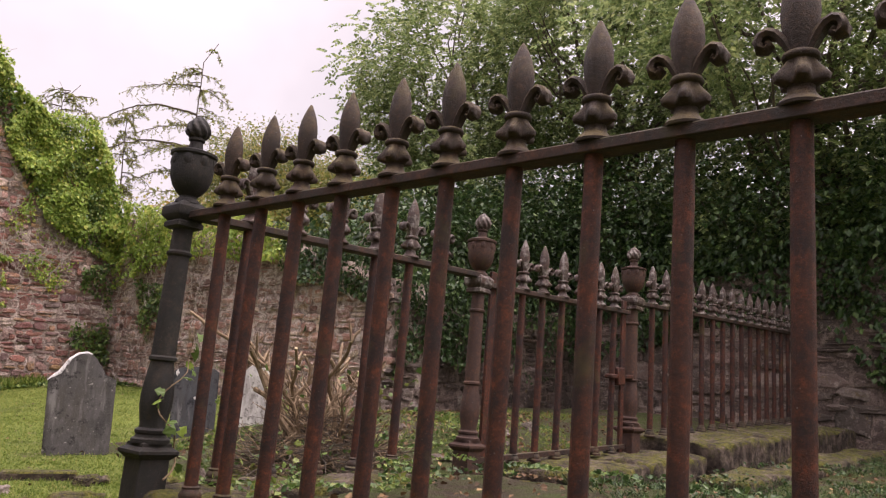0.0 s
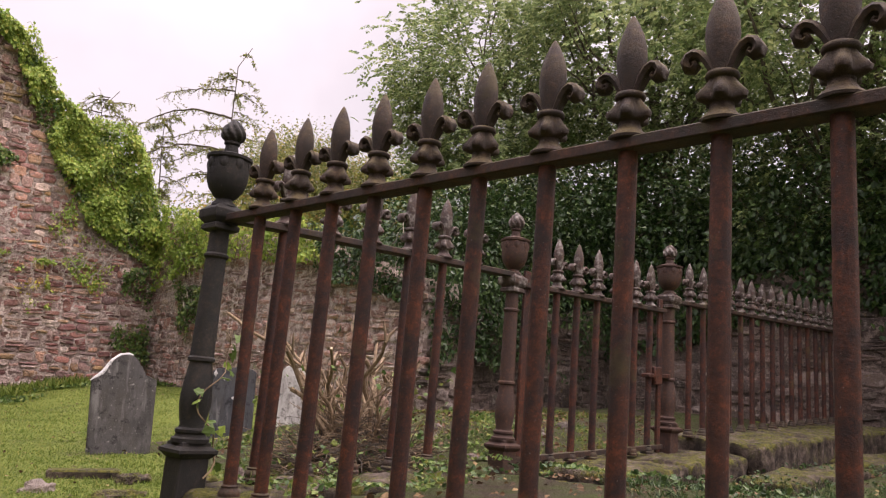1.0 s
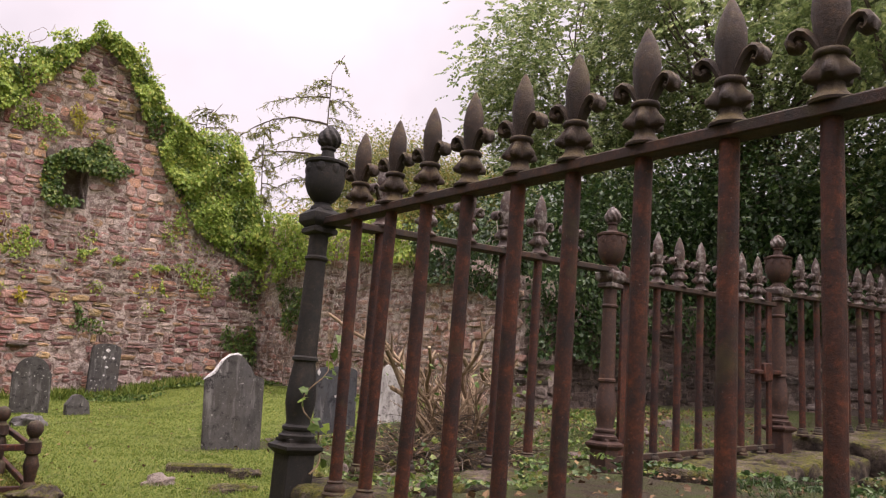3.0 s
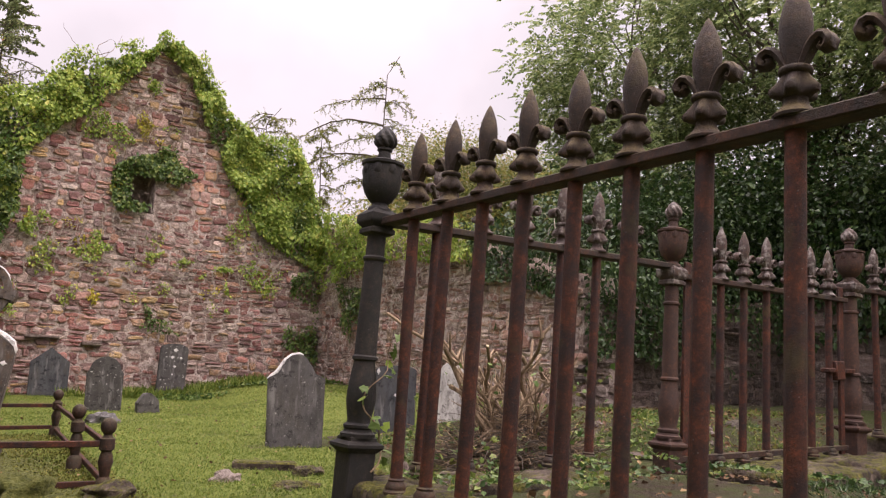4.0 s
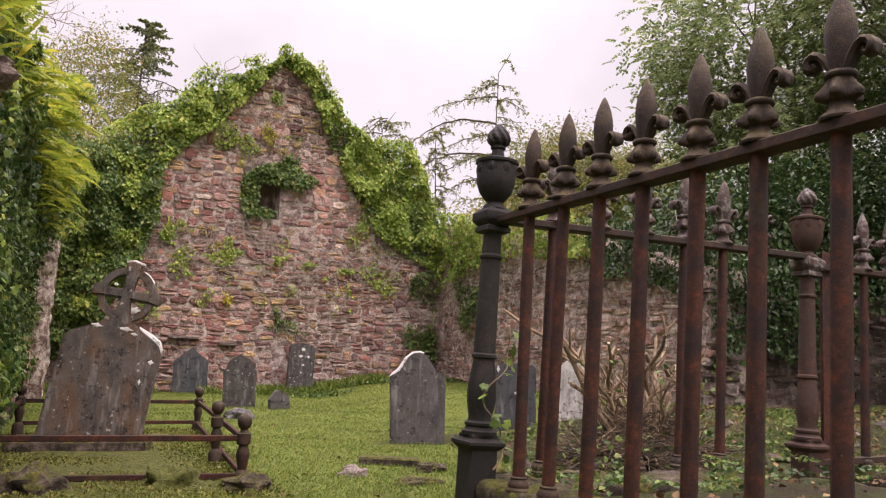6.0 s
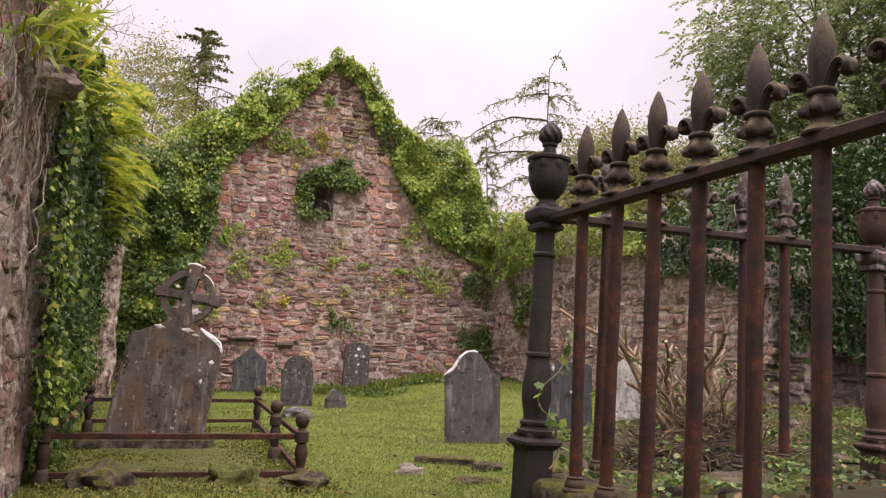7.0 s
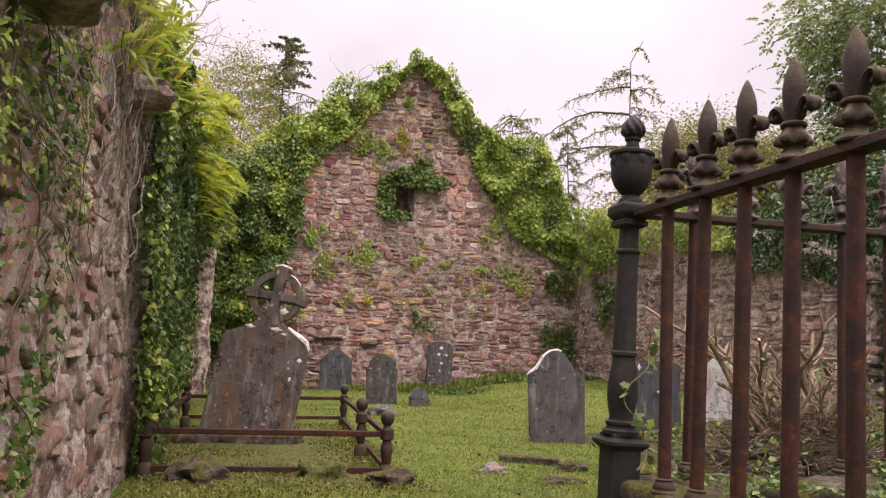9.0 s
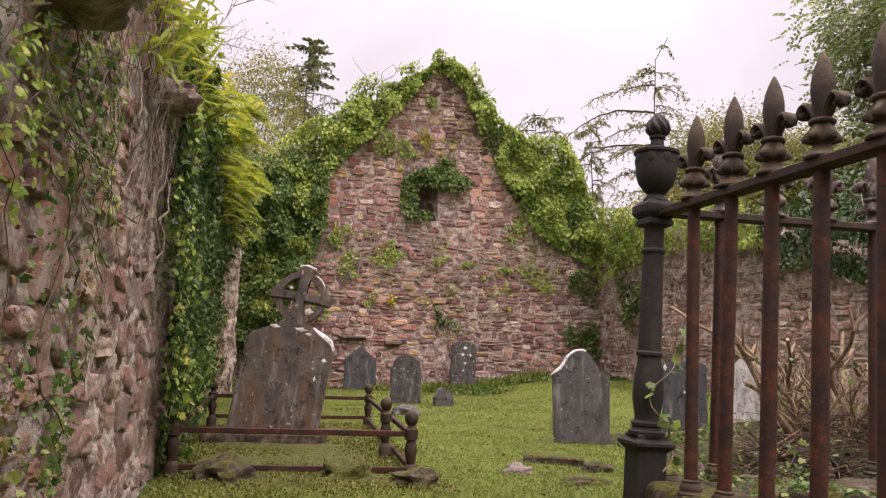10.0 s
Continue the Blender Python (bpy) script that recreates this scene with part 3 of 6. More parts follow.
def make_boundary():
    top = interp([(0, 2.0), (5, 2.2), (8, 2.5), (11, 2.9), (20, 3.0)])
    wall = new("boundary_wall", core_strips(18, top, 0.0, 0.6, 0.4, seed=16).mesh("boundary_wall", M_DARK_MORTAR, 0))
    tagged(wall, "dark grey block wall under ivy and trees", "wall", kind="structure")
    wall.matrix_world = Matrix.Translation((BOUND_X, 14.0, 0)) @ Matrix.Rotation(radians(-90), 4, "Z")
    cells = lay_courses(18, top, (0.16, 0.32), (0.3, 0.8), 51)
    face_stones(wall, cells, Matrix.Identity(4), M_GREY, M_GREY_J, lambda u, v: 5 < u < 12.5, 0.06, 53, "grey stone blocks", WEATHERED, 45)
    mortar_bed(wall, 0.0, 17.8, 0.0, top, 0.06, 0.04, M_DARK_MORTAR, 14, None)
    return wall


make_boundary()


def make_return():
    """A low grey wall across the gap from the chapel to the boundary wall."""
    top = interp([(0, 2.0), (1.2, 1.75), (2.6, 1.9), (5.2, 2.2)])
    wall = new("wall_return", core_strips(4.4, top, 0.0, 0.55, 0.3, seed=19).mesh("wall_return", M_DARK_MORTAR, 0))
    tagged(wall, "low ruined cross wall of grey sandstone blocks", "wall", kind="structure")
    wall.matrix_world = pose(EAST_X + 0.72, 7.3, 0)
    face_stones(wall, lay_courses(4.4, top, (0.1, 0.24), (0.2, 0.55), 61), Matrix.Identity(4), M_GREY, M_GREY_J, lambda u, v: True, 0.06, 63, "grey stone blocks", WEATHERED, 45)
    mortar_bed(wall, 0.0, 4.4, 0.0, top, 0.05, 0.035, M_DARK_MORTAR, 17, None)
    ends = lay_courses(0.7, lambda u: 1.95, (0.12, 0.24), (0.25, 0.45), 71)
    face_stones(wall_east, ends, Matrix.Translation((8.1, 0, 0)) @ Matrix.Rotation(radians(90), 4, "Z"), M_GREY, M_GREY_J, lambda u, v: False, 0.07, 73, "broken wall end", WEATHERED, 45)


make_return()


def corbel(y, z, s):
    bm = bmesh.new(); bmesh.ops.create_cube(bm, size=1)
    bmesh.ops.subdivide_edges(bm, edges=bm.edges[:], cuts=5, use_grid_fill=True)
    for v in bm.verts:
        n = v.co.normalized()
        p = v.co.lerp(n * 0.56, 0.35)
        v.co = Vector((0.12 * s + p.x * 0.5 * s, p.y * 0.5 * s, p.z * 0.26 * s)) * (1 + 0.3 * noise.noise(n * 2.1 + Vector((y, 0, 0))) + 0.12 * noise.noise(n * 7 + Vector((0, y, 0))))
    ob = new("corbel_stone", Geo().bm(bm).mesh("corbel_stone", M_MORTAR, 30)); ob.matrix_world = pose(WEST_X, y, z, 6, -8, 10); ob.parent = wall_west
    ob.matrix_parent_inverse = wall_west.matrix_world.inverted()
    tagged(ob, "rough projecting corbel stone")


corbel(2.05, 1.79, 0.6)
corbel(3.95, 2.1, 0.6)
def rough_block(x0, x1, y0, y1, z0, z1, cuts, amount, seed):
    """A masonry lump with an uneven, broken surface."""
    bm = bmesh.new(); bmesh.ops.create_cube(bm, size=1)
    bmesh.ops.subdivide_edges(bm, edges=bm.edges[:], cuts=cuts, use_grid_fill=True)
    for v in bm.verts:
        v.co = Vector(((x0 + x1) / 2 + v.co.x * (x1 - x0), (y0 + y1) / 2 + v.co.y * (y1 - y0), (z0 + z1) / 2 + v.co.z * (z1 - z0)))
        q = v.co * 2.3 + Vector((seed, 0, 0))
        v.co += (noise.noise_vector(q) + noise.noise_vector(q * 3.3) * 0.5 + noise.noise_vector(q * 8) * 0.3) * amount
    return bm


pr = tagged(new("wall_pier", Geo().bm(rough_block(-0.15, 0.22, -0.3, 0.3, -0.2, 3.1, 40, 0.075, 3)).mesh("wall_pier", M_RENDER, 50)), "broken pale wall end with flaking lime", "wall", kind="structure")
pr.location = (WEST_X, 13.2, 0)


# ---- iron railings ----
LEAN = Matrix.Rotation(radians(3.0), 4, "Y")
FENCE_X, FENCE_Y, KERB = 1.82, 3.26, 0.28
RAIL_Z = 1.27          # rail height above the kerb


def spear_geo():
    """A cast finial on a bar top: skirt, knop of drooping leaves, ring and spear blade. Base at z = 0."""
    g = Geo()
    g.lathe([(0.059, 0), (0.061, 0.008), (0.055, 0.016), (0.043, 0.027), (0.034, 0.042), (0.032, 0.058), (0.037, 0.068)], 16)
    g.lathe([(0.031, 0.060), (0.043, 0.064), (0.054, 0.072), (0.056, 0.086), (0.049, 0.102), (0.042, 0.116), (0.036, 0.130), (0.034, 0.140)], 48, None, [0, 0.08, 0.24, 0.27, 0.20, 0.13, 0.06, 0], 5)
    g.lathe([(0.034, 0.134), (0.043, 0.138), (0.046, 0.147), (0.043, 0.156), (0.034, 0.160)], 16)
    g.lathe([(0.027, 0.155), (0.035, 0.19), (0.043, 0.232), (0.0475, 0.275), (0.045, 0.315), (0.036, 0.357), (0.022, 0.394), (0.010, 0.42), (0.003, 0.43)], 20, Matrix.Diagonal((1, 0.82, 1, 1)), 0.045, 4)
    return g


def scroll_geo(s):
    """One rolled leaf of a finial."""
    g = Geo()
    if s:
        path = [(0.014, 0.150), (0.026, 0.176), (0.040, 0.204), (0.057, 0.227), (0.076, 0.236), (0.093, 0.229), (0.101, 0.211), (0.096, 0.194), (0.083, 0.189), (0.074, 0.199), (0.081, 0.208)]
        wide = [1.1, 1.3, 1.5, 1.65, 1.8, 1.85, 1.85, 1.8, 1.75, 1.7, 1.6]
        v, f, seg = [], [], 8
        for i, (x, z) in enumerate(path):
            x0, z0 = path[max(i - 1, 0)]; x1, z1 = path[min(i + 1, len(path) - 1)]
            dx, dz = x1 - x0, z1 - z0; ln = math.hypot(dx, dz); nx, nz = -dz / ln, dx / ln; rr = 0.0165 if i < 8 else 0.012
            for k in range(seg):
                a = 2 * math.pi * k / seg; c = math.cos(a) * rr * (1 - 0.35 * math.cos(2 * math.pi * k / seg * 2) * (i < 7))
                v.append((s * (x + nx * c), math.sin(a) * rr * wide[i], z + nz * c))
        for i in range(len(path) - 1):
            for k in range(seg):
                q = (k + 1) % seg; quad = (i * seg + k, i * seg + q, (i + 1) * seg + q, (i + 1) * seg + k)
                f.append(quad if s > 0 else quad[::-1])
        f += [tuple(range(seg))[::s * -1], tuple((len(path) - 1) * seg + k for k in range(seg))[::s]]
        g.add(v, f)
    return g


def bar_geo(h):
    g = Geo()
    g.lathe([(0.026, 0.05), (0.0245, h * 0.3), (0.025, h * 0.7), (0.0245, h)], 10)
    return g


def foot_geo():
    return Geo().lathe([(0.055, 0), (0.056, 0.014), (0.047, 0.024), (0.049, 0.036), (0.041, 0.05), (0.036, 0.058), (0.038, 0.066), (0.027, 0.074)], 12)


def post_geos():
    """Shaft, base block, cap and urn of a corner post."""
    base = Geo().box(-0.088, 0.088, -0.088, 0.088, -0.34, 0.14, 0.006)
    base.lathe([(0.127, 0.135), (0.168, 0.16), (0.168, 0.174), (0.14, 0.184), (0.125, 0.19), (0.122, 0.205), (0.10, 0.212)], 4, rot=math.pi / 4)
    shaft = Geo().lathe([(0.092, 0.205), (0.093, 0.222), (0.078, 0.23), (0.072, 0.243), (0.079, 0.25), (0.080, 0.262), (0.064, 0.272), (0.061, 0.285), (0.070, 0.33), (0.077, 0.375), (0.077, 0.42), (0.070, 0.48), (0.060, 0.545), (0.056, 0.572),
                         (0.068, 0.579), (0.068, 0.592), (0.059, 0.60), (0.057, 0.8), (0.052, 1.07), (0.062, 1.08), (0.063, 1.09), (0.052, 1.10), (0.050, 1.21)], 20)
    cap = Geo().lathe([(0.075, 1.205), (0.105, 1.215), (0.105, 1.235), (0.09, 1.245), (0.122, 1.268), (0.126, 1.275), (0.126, 1.31), (0.104, 1.325), (0.075, 1.34)], 4, rot=math.pi / 4)
    urn = Geo().lathe([(0.054, 1.335), (0.050, 1.35), (0.038, 1.362), (0.036, 1.372), (0.052, 1.388), (0.073, 1.42), (0.086, 1.462), (0.090, 1.52), (0.089, 1.565), (0.098, 1.574), (0.099, 1.587), (0.075, 1.597), (0.044, 1.604), (0.032, 1.615), (0.027, 1.65), (0.035, 1.658), (0.035, 1.668), (0.028, 1.673)], 24)
    for k in range(8):
        urn.lathe([(0.004, -0.012), (0.021, -0.008), (0.022, 0.0), (0.012, 0.006)], 10, Matrix.Rotation(k * math.pi / 4, 4, "Z") @ Matrix.Translation((0.089, 0, 1.545)) @ Matrix.Rotation(radians(90), 4, "Y") @ Matrix.Diagonal((1.5, 0.85, 1, 1)))
    girth = interp([(1.669, 0.028), (1.684, 0.042), (1.704, 0.049), (1.724, 0.048), (1.75, 0.039), (1.775, 0.021), (1.79, 0.005)])
    flame = Geo().lathe([(girth(1.669 + 0.121 * i / 24), 1.669 + 0.121 * i / 24) for i in range(25)], 64, None, 0.085, 8, 11)
    return base, shaft, cap, urn, flame


def stout(geo, k):
    for v in geo.v:
        v[:, :2] *= k
    return geo


GIRTH = {"base_block": 0.82, "shaft": 0.94, "cap": 0.9, "urn": 1.14, "flame_finial": 1.2}


POST_MESH = [stout(g, GIRTH[n]).mesh(n, M_POST, 35) for n, g in zip(("base_block", "shaft", "cap", "urn", "flame_finial"), post_geos())]
BAR_MESH, FOOT_MESH, SPEAR_MESH = stout(bar_geo(RAIL_Z), 1.14).mesh("bar", M_BAR), foot_geo().mesh("foot", M_RAIL), spear_geo().mesh("spear_finial", M_FINIAL, 50)
SPEAR_PALE, POST_RUST = spear_geo().mesh("spear_finial", M_PALE_IRON, 50), []
SCROLLS = {p: [scroll_geo(s).mesh("scroll", M_PALE_IRON if p else M_FINIAL, 50) for s in (-1, 1)] for p in (False, True)}
for n, g in zip(("base_block", "shaft", "cap", "urn", "flame_finial"), post_geos()):
    POST_RUST.append(stout(g, GIRTH[n]).mesh(n, M_PALE_IRON if n in ("cap", "flame_finial") else M_BROWN_IRON, 35))


def place_part(name, me, parent, m, label=""):
    ob = new(name, me); ob.parent = parent; ob.matrix_basis = m
    return tagged(ob, label) if label else ob


def post(m, meshes, label, group="railing posts"):
    t = thing("railing_post", m @ LEAN, label, "post", group)
    for me in meshes:
        place_part(me.name.split(".")[0], me, t, Matrix.Identity(4))
    return t


def railing(name, m, length, bars, pale, label, bent=0.0):
    """A run of railing along local x: rail, bars with feet and finials. LEAN in world axes is given through m."""
    t = thing(name, m, label, "railing")
    turn = m.to_3x3().to_4x4().inverted() @ LEAN @ m.to_3x3().to_4x4()
    shift = (turn @ Vector((0, 0, RAIL_Z)))
    part("rail", Geo().box(0, length, shift.y - 0.043, shift.y + 0.043, RAIL_Z - 0.008, RAIL_Z + 0.03, 0.005), M_RAIL, t, "flat rusty top rail")
    for i, u in enumerate(bars):
        k = Matrix.Translation((u, 0, 0)) @ turn
        tilt = Matrix.Translation((bent * (i == 0), 0, 0)) @ k @ Matrix.Rotation(-bent * (i == 0) / RAIL_Z, 4, "Y")
        place_part("bar", BAR_MESH, t, tilt)
        place_part("foot", FOOT_MESH, t, tilt)
        wob = Matrix.Rotation(random.uniform(-.05, .05), 4, "Z")
        fin = place_part("spear_finial", SPEAR_PALE if pale else SPEAR_MESH, t, k @ Matrix.Translation((0, 0, RAIL_Z + 0.028)) @ wob @ Matrix.Diagonal((1, 1, 0.93, 1)))
        for me in SCROLLS[pale]:
            place_part("scroll", me, fin, Matrix.Identity(4))
    return t


post(pose(FENCE_X - 0.02, FENCE_Y + 0.011, KERB), POST_MESH, "black cast-iron corner post with urn and flame finial")
post(pose(4.13, FENCE_Y, 0.2) @ Matrix.Diagonal((0.95, 0.95, 1.02, 1)), POST_RUST, "rusty cast-iron gate post with urn finial")
post(pose(6.55, FENCE_Y, 0.243) @ Matrix.Diagonal((1.1, 1.1, 1.07, 1)), POST_RUST, "rusty cast-iron gate post with latch side")
railing("front_railing", Matrix.Translation((FENCE_X, FENCE_Y, KERB - 0.01)) @ Matrix.Rotation(radians(-90), 4, "Z") @ Matrix.Rotation(radians(0.35), 4, "Y"), 5.0,
        [0.294, 0.575, 0.828, 1.09, 1.369, 1.63, 1.913, 2.198, 2.475, 2.769] + [3.046 + 0.2765 * i for i in range(7)], False, "rusty cast-iron railing with fleur-de-lis finials on a kerb", 0.05)
railing("side_railing", Matrix.Translation((FENCE_X, FENCE_Y, KERB)), 2.35, [0.345 + 0.307 * i for i in range(6)], True, "rusty cast-iron side railing with fleur-de-lis finials")
railing("back_railing", Matrix.Translation((6.6, FENCE_Y, KERB + 0.05)) @ Matrix.Rotation(radians(-0.6), 4, "Y"), 5.6, [0.40 + 0.325 * i for i in range(16)], True, "rusty cast-iron railing with pale finials on a mossy kerb")


def make_gate():
    t = railing("iron_gate", Matrix.Translation((4.25, FENCE_Y, KERB - 0.06)), 2.25, [0.435, 0.72, 1.02, 1.33, 1.655, 1.93], True, "rusty iron gate with pale fleur-de-lis finials, closed")
    part("bottom_rail", Geo().box(0, 2.2, -0.02, 0.02, 0.03, 0.07, 0.004), M_RAIL, t)
    for u in (0.05, 2.12):
        part("stile", Geo().box(u - 0.035, u + 0.035, -0.012, 0.012, 0, RAIL_Z + 0.12, 0.004, Matrix.Translation((u, 0, 0)) @ LEAN @ Matrix.Translation((-u, 0, 0))), M_BAR, t, "flat iron gate stile")
    part("latch", Geo().box(1.88, 2.3, -0.05, 0.03, 0.66, 0.70, 0.008).box(1.98, 2.12, -0.06, 0.04, 0.6, 0.76, 0.01), M_BAR, t, "rusted lock box")


make_gate()


# ---- kerbs ----
def kerb_stone(x0, x1, y0, y1, z0, z1, seed):
    """A long block with worn, chipped edges and an uneven face."""
    g = Geo(); bm = bmesh.new(); bmesh.ops.create_cube(bm, size=1)
    size = Vector((x1 - x0, y1 - y0, z1 - z0)); mid = Vector(((x0 + x1) / 2, (y0 + y1) / 2, (z0 + z1) / 2))
    for axis in range(3):
        along = [e for e in bm.edges if abs((e.verts[0].co - e.verts[1].co)[axis]) > 0.9]
        bmesh.ops.subdivide_edges(bm, edges=along, cuts=max(3, int(size[axis] / 0.045)), use_grid_fill=True)
    for v in bm.verts:
        f = Vector([max(0, abs(v.co[i]) * size[i] - size[i] / 2 + 0.05) / 0.05 for i in range(3)])
        worn = 0.032 * max(0, f.length - 1)
        p = Vector([v.co[i] * size[i] for i in range(3)])
        q = (p + mid) * 3.1 + Vector((seed * 7, 0, 0))
        p -= Vector([math.copysign(worn, v.co[i]) * min(1, f[i]) for i in range(3)])
        v.co = mid + p + (noise.noise_vector(q) + noise.noise_vector(q * 2.7) * 0.6 + noise.noise_vector(q * 6.5) * 0.3) * 0.034
    g.bm(bm)
    ob = new("kerb_stone", g.mesh("kerb_stone", M_MOSSY, 50))
    return tagged(ob, "mossy weathered sandstone kerb block under the railing", "kerb", "plot kerb")


for k, (a, b) in enumerate(((1.76, 2.6), (2.63, 3.55), (3.58, 4.6))):
    kerb_stone(a, b, FENCE_Y - 0.25, FENCE_Y + 0.1, -0.1, (KERB - 0.01, KERB - 0.03, KERB - 0.13)[k], k)
for k, (a, b) in enumerate(((4.63, 5.8), (5.83, 7.0))):
    kerb_stone(a, b, FENCE_Y - 0.58, FENCE_Y + 0.3, -0.1, KERB - 0.065, k + 4)
for k, (a, b) in enumerate(((7.03, 8.6), (8.63, 10.3), (10.33, 12.3))):
    kerb_stone(a, b, FENCE_Y - 0.7, FENCE_Y + 0.3, -0.1, KERB + 0.05, k + 7)
for k, (a, b, t) in enumerate(((6.2, 7.3, 0.13), (7.34, 8.5, 0.09), (8.55, 9.9, 0.12), (9.95, 11.6, 0.1))):
    kerb_stone(a, b, FENCE_Y - 1.25, FENCE_Y - 0.78, -0.1, t, k + 30)
for k in range(5):
    kerb_stone(FENCE_X - 0.07, FENCE_X + 0.26, 2.03 - k * 1.05, 3.03 - k * 1.05, -0.1, KERB, k + 12)


# ---- gravestones ----
def outline_slab(outline, thick):
    """An upright slab from a half outline (x, z) mirrored, with eased edges."""
    pts = outline + [(-x, z) for x, z in reversed(outline) if x > 1e-6]
    bm = bmesh.new()
    f = bm.faces.new([bm.verts.new((x, -thick / 2, z)) for x, z in pts])
    r = bmesh.ops.extrude_face_region(bm, geom=[f])
    bmesh.ops.translate(bm, verts=[v for v in r["geom"] if isinstance(v, bmesh.types.BMVert)], vec=(0, thick, 0))
    bmesh.ops.recalc_face_normals(bm, faces=bm.faces[:])
    sharp = [e for e in bm.edges if e.calc_face_angle(0) > radians(60)]
    bmesh.ops.bevel(bm, geom=sharp, offset=min(0.012, thick / 6), segments=2, affect="EDGES")
    bmesh.ops.triangulate(bm, faces=[f for f in bm.faces if len(f.verts) > 4])
    return bm


def arc(cx, cz, r, a0, a1, n):
    return [(cx + r * math.cos(radians(a0 + (a1 - a0) * i / n)), cz + r * math.sin(radians(a0 + (a1 - a0) * i / n))) for i in range(n + 1)]


def gravestone(x, y, outline, thick, material, label, yaw=0, lean=0, side=0, crust=None):
    m = pose(x, y, ground_z(x, y), lean, side, yaw)
    g = Geo().bm(outline_slab([(outline[0][0], -0.15)] + outline, thick))
    ob = new("gravestone", g.mesh("gravestone", material, 35)); ob.matrix_world = m
    tagged(ob, label, "gravestone", "old gravestones")
    if crust:
        c = Geo()
        for px, pz, rx, rz, dy in crust:
            c.lathe([(1.0, 0), (0.85, 0.5), (0.4, 0.9), (0.02, 1)], 9, Matrix.Translation((px, dy, pz)) @ Matrix.Rotation(radians(90), 4, "X") @ Matrix.Diagonal((rx * 0.85, rz * 0.7, 0.003, 1)), 0.3, 5)
        tagged(part("lichen", c, M_LICHEN, ob, "white lichen crust"), kind="stuff")
    return ob


SHOULDER = [(0.27, 0), (0.28, 0.655)] + [(0.255, 0.675), (0.22, 0.69), (0.18, 0.715), (0.155, 0.755), (0.145, 0.79)] + arc(0, 0.765, 0.13, 15, 90, 6)
POINTED = [(0.31, 0), (0.31, 0.6), (0.155, 0.725), (0.0, 0.85)]
ROUND = [(0.24, 0)] + [(0.245, 0.55)] + [(0.225, 0.56)] + arc(0, 0.56, 0.21, 5, 90, 7)
FLAT = [(0.26, 0), (0.26, 0.88), (0.23, 0.94), (0.12, 0.98), (0, 0.985)]
GOTHIC = [(0.24, 0), (0.24, 0.42), (0.215, 0.54), (0.15, 0.64), (0.07, 0.70), (0, 0.725)]
SQUARE = [(0.23, 0), (0.23, 0.68), (0.18, 0.715), (0, 0.73)]
g_main = gravestone(3.12, 6.9, SHOULDER, 0.09, M_SLAB, "grey gravestone with shouldered round top", -22, -1, -1)
rim = Geo()
rim.tube([(-0.285, 0, 0.655), (-0.24, 0, 0.683), (-0.185, 0, 0.715), (-0.15, 0, 0.77), (-0.11, 0, 0.84), (-0.05, 0, 0.888), (0.02, 0, 0.9), (0.06, 0, 0.89)], [0.008, 0.02, 0.03, 0.028, 0.022, 0.018, 0.015, 0.006], 8)
part("lichen", rim, M_LICHEN, g_main, "white lichen crust along the top edge")
gravestone(1.97, 14.75, POINTED, 0.08, M_SLATE, "blue-grey slate gravestone with pointed top", -4)
gravestone(2.28, 11.6, ROUND + [], 0.1, M_SLAB_LICHEN, "dark lichen-spotted gravestone with round top", -12, -2, -1)
gravestone(4.05, 14.75, FLAT, 0.09, M_SLAB_LICHEN, "grey gravestone spotted with white lichen beside the gable", -4, -5, 3,
           [(0.02, 0.86, 0.045, 0.05, -0.047), (-0.03, 0.72, 0.035, 0.045, -0.047), (0.13, 0.72, 0.03, 0.03, -0.047), (0.03, 0.55, 0.035, 0.03, -0.047), (0.0, 0.4, 0.02, 0.02, -0.047)])
gravestone(5.02, 6.85, GOTHIC, 0.08, M_WHITE, "pale marble gravestone with pointed arch top behind bush", -30)
gravestone(4.5, 7.3, SQUARE, 0.08, M_SLATE, "dark gravestone with white lichen on its top edge", -28, 0, 0,
           [(-0.2, 0.66, 0.02, 0.05, -0.042), (-0.1, 0.6, 0.018, 0.02, -0.042), (0.12, 0.62, 0.02, 0.03, -0.042), (0.0, 0.4, 0.02, 0.02, -0.042)])
gravestone(2.72, 10.9, [(0.16, 0), (0.15, 0.15), (0.05, 0.26), (0, 0.27)], 0.1, M_SLAB, "small broken gravestone stump", 10, 0, -6)


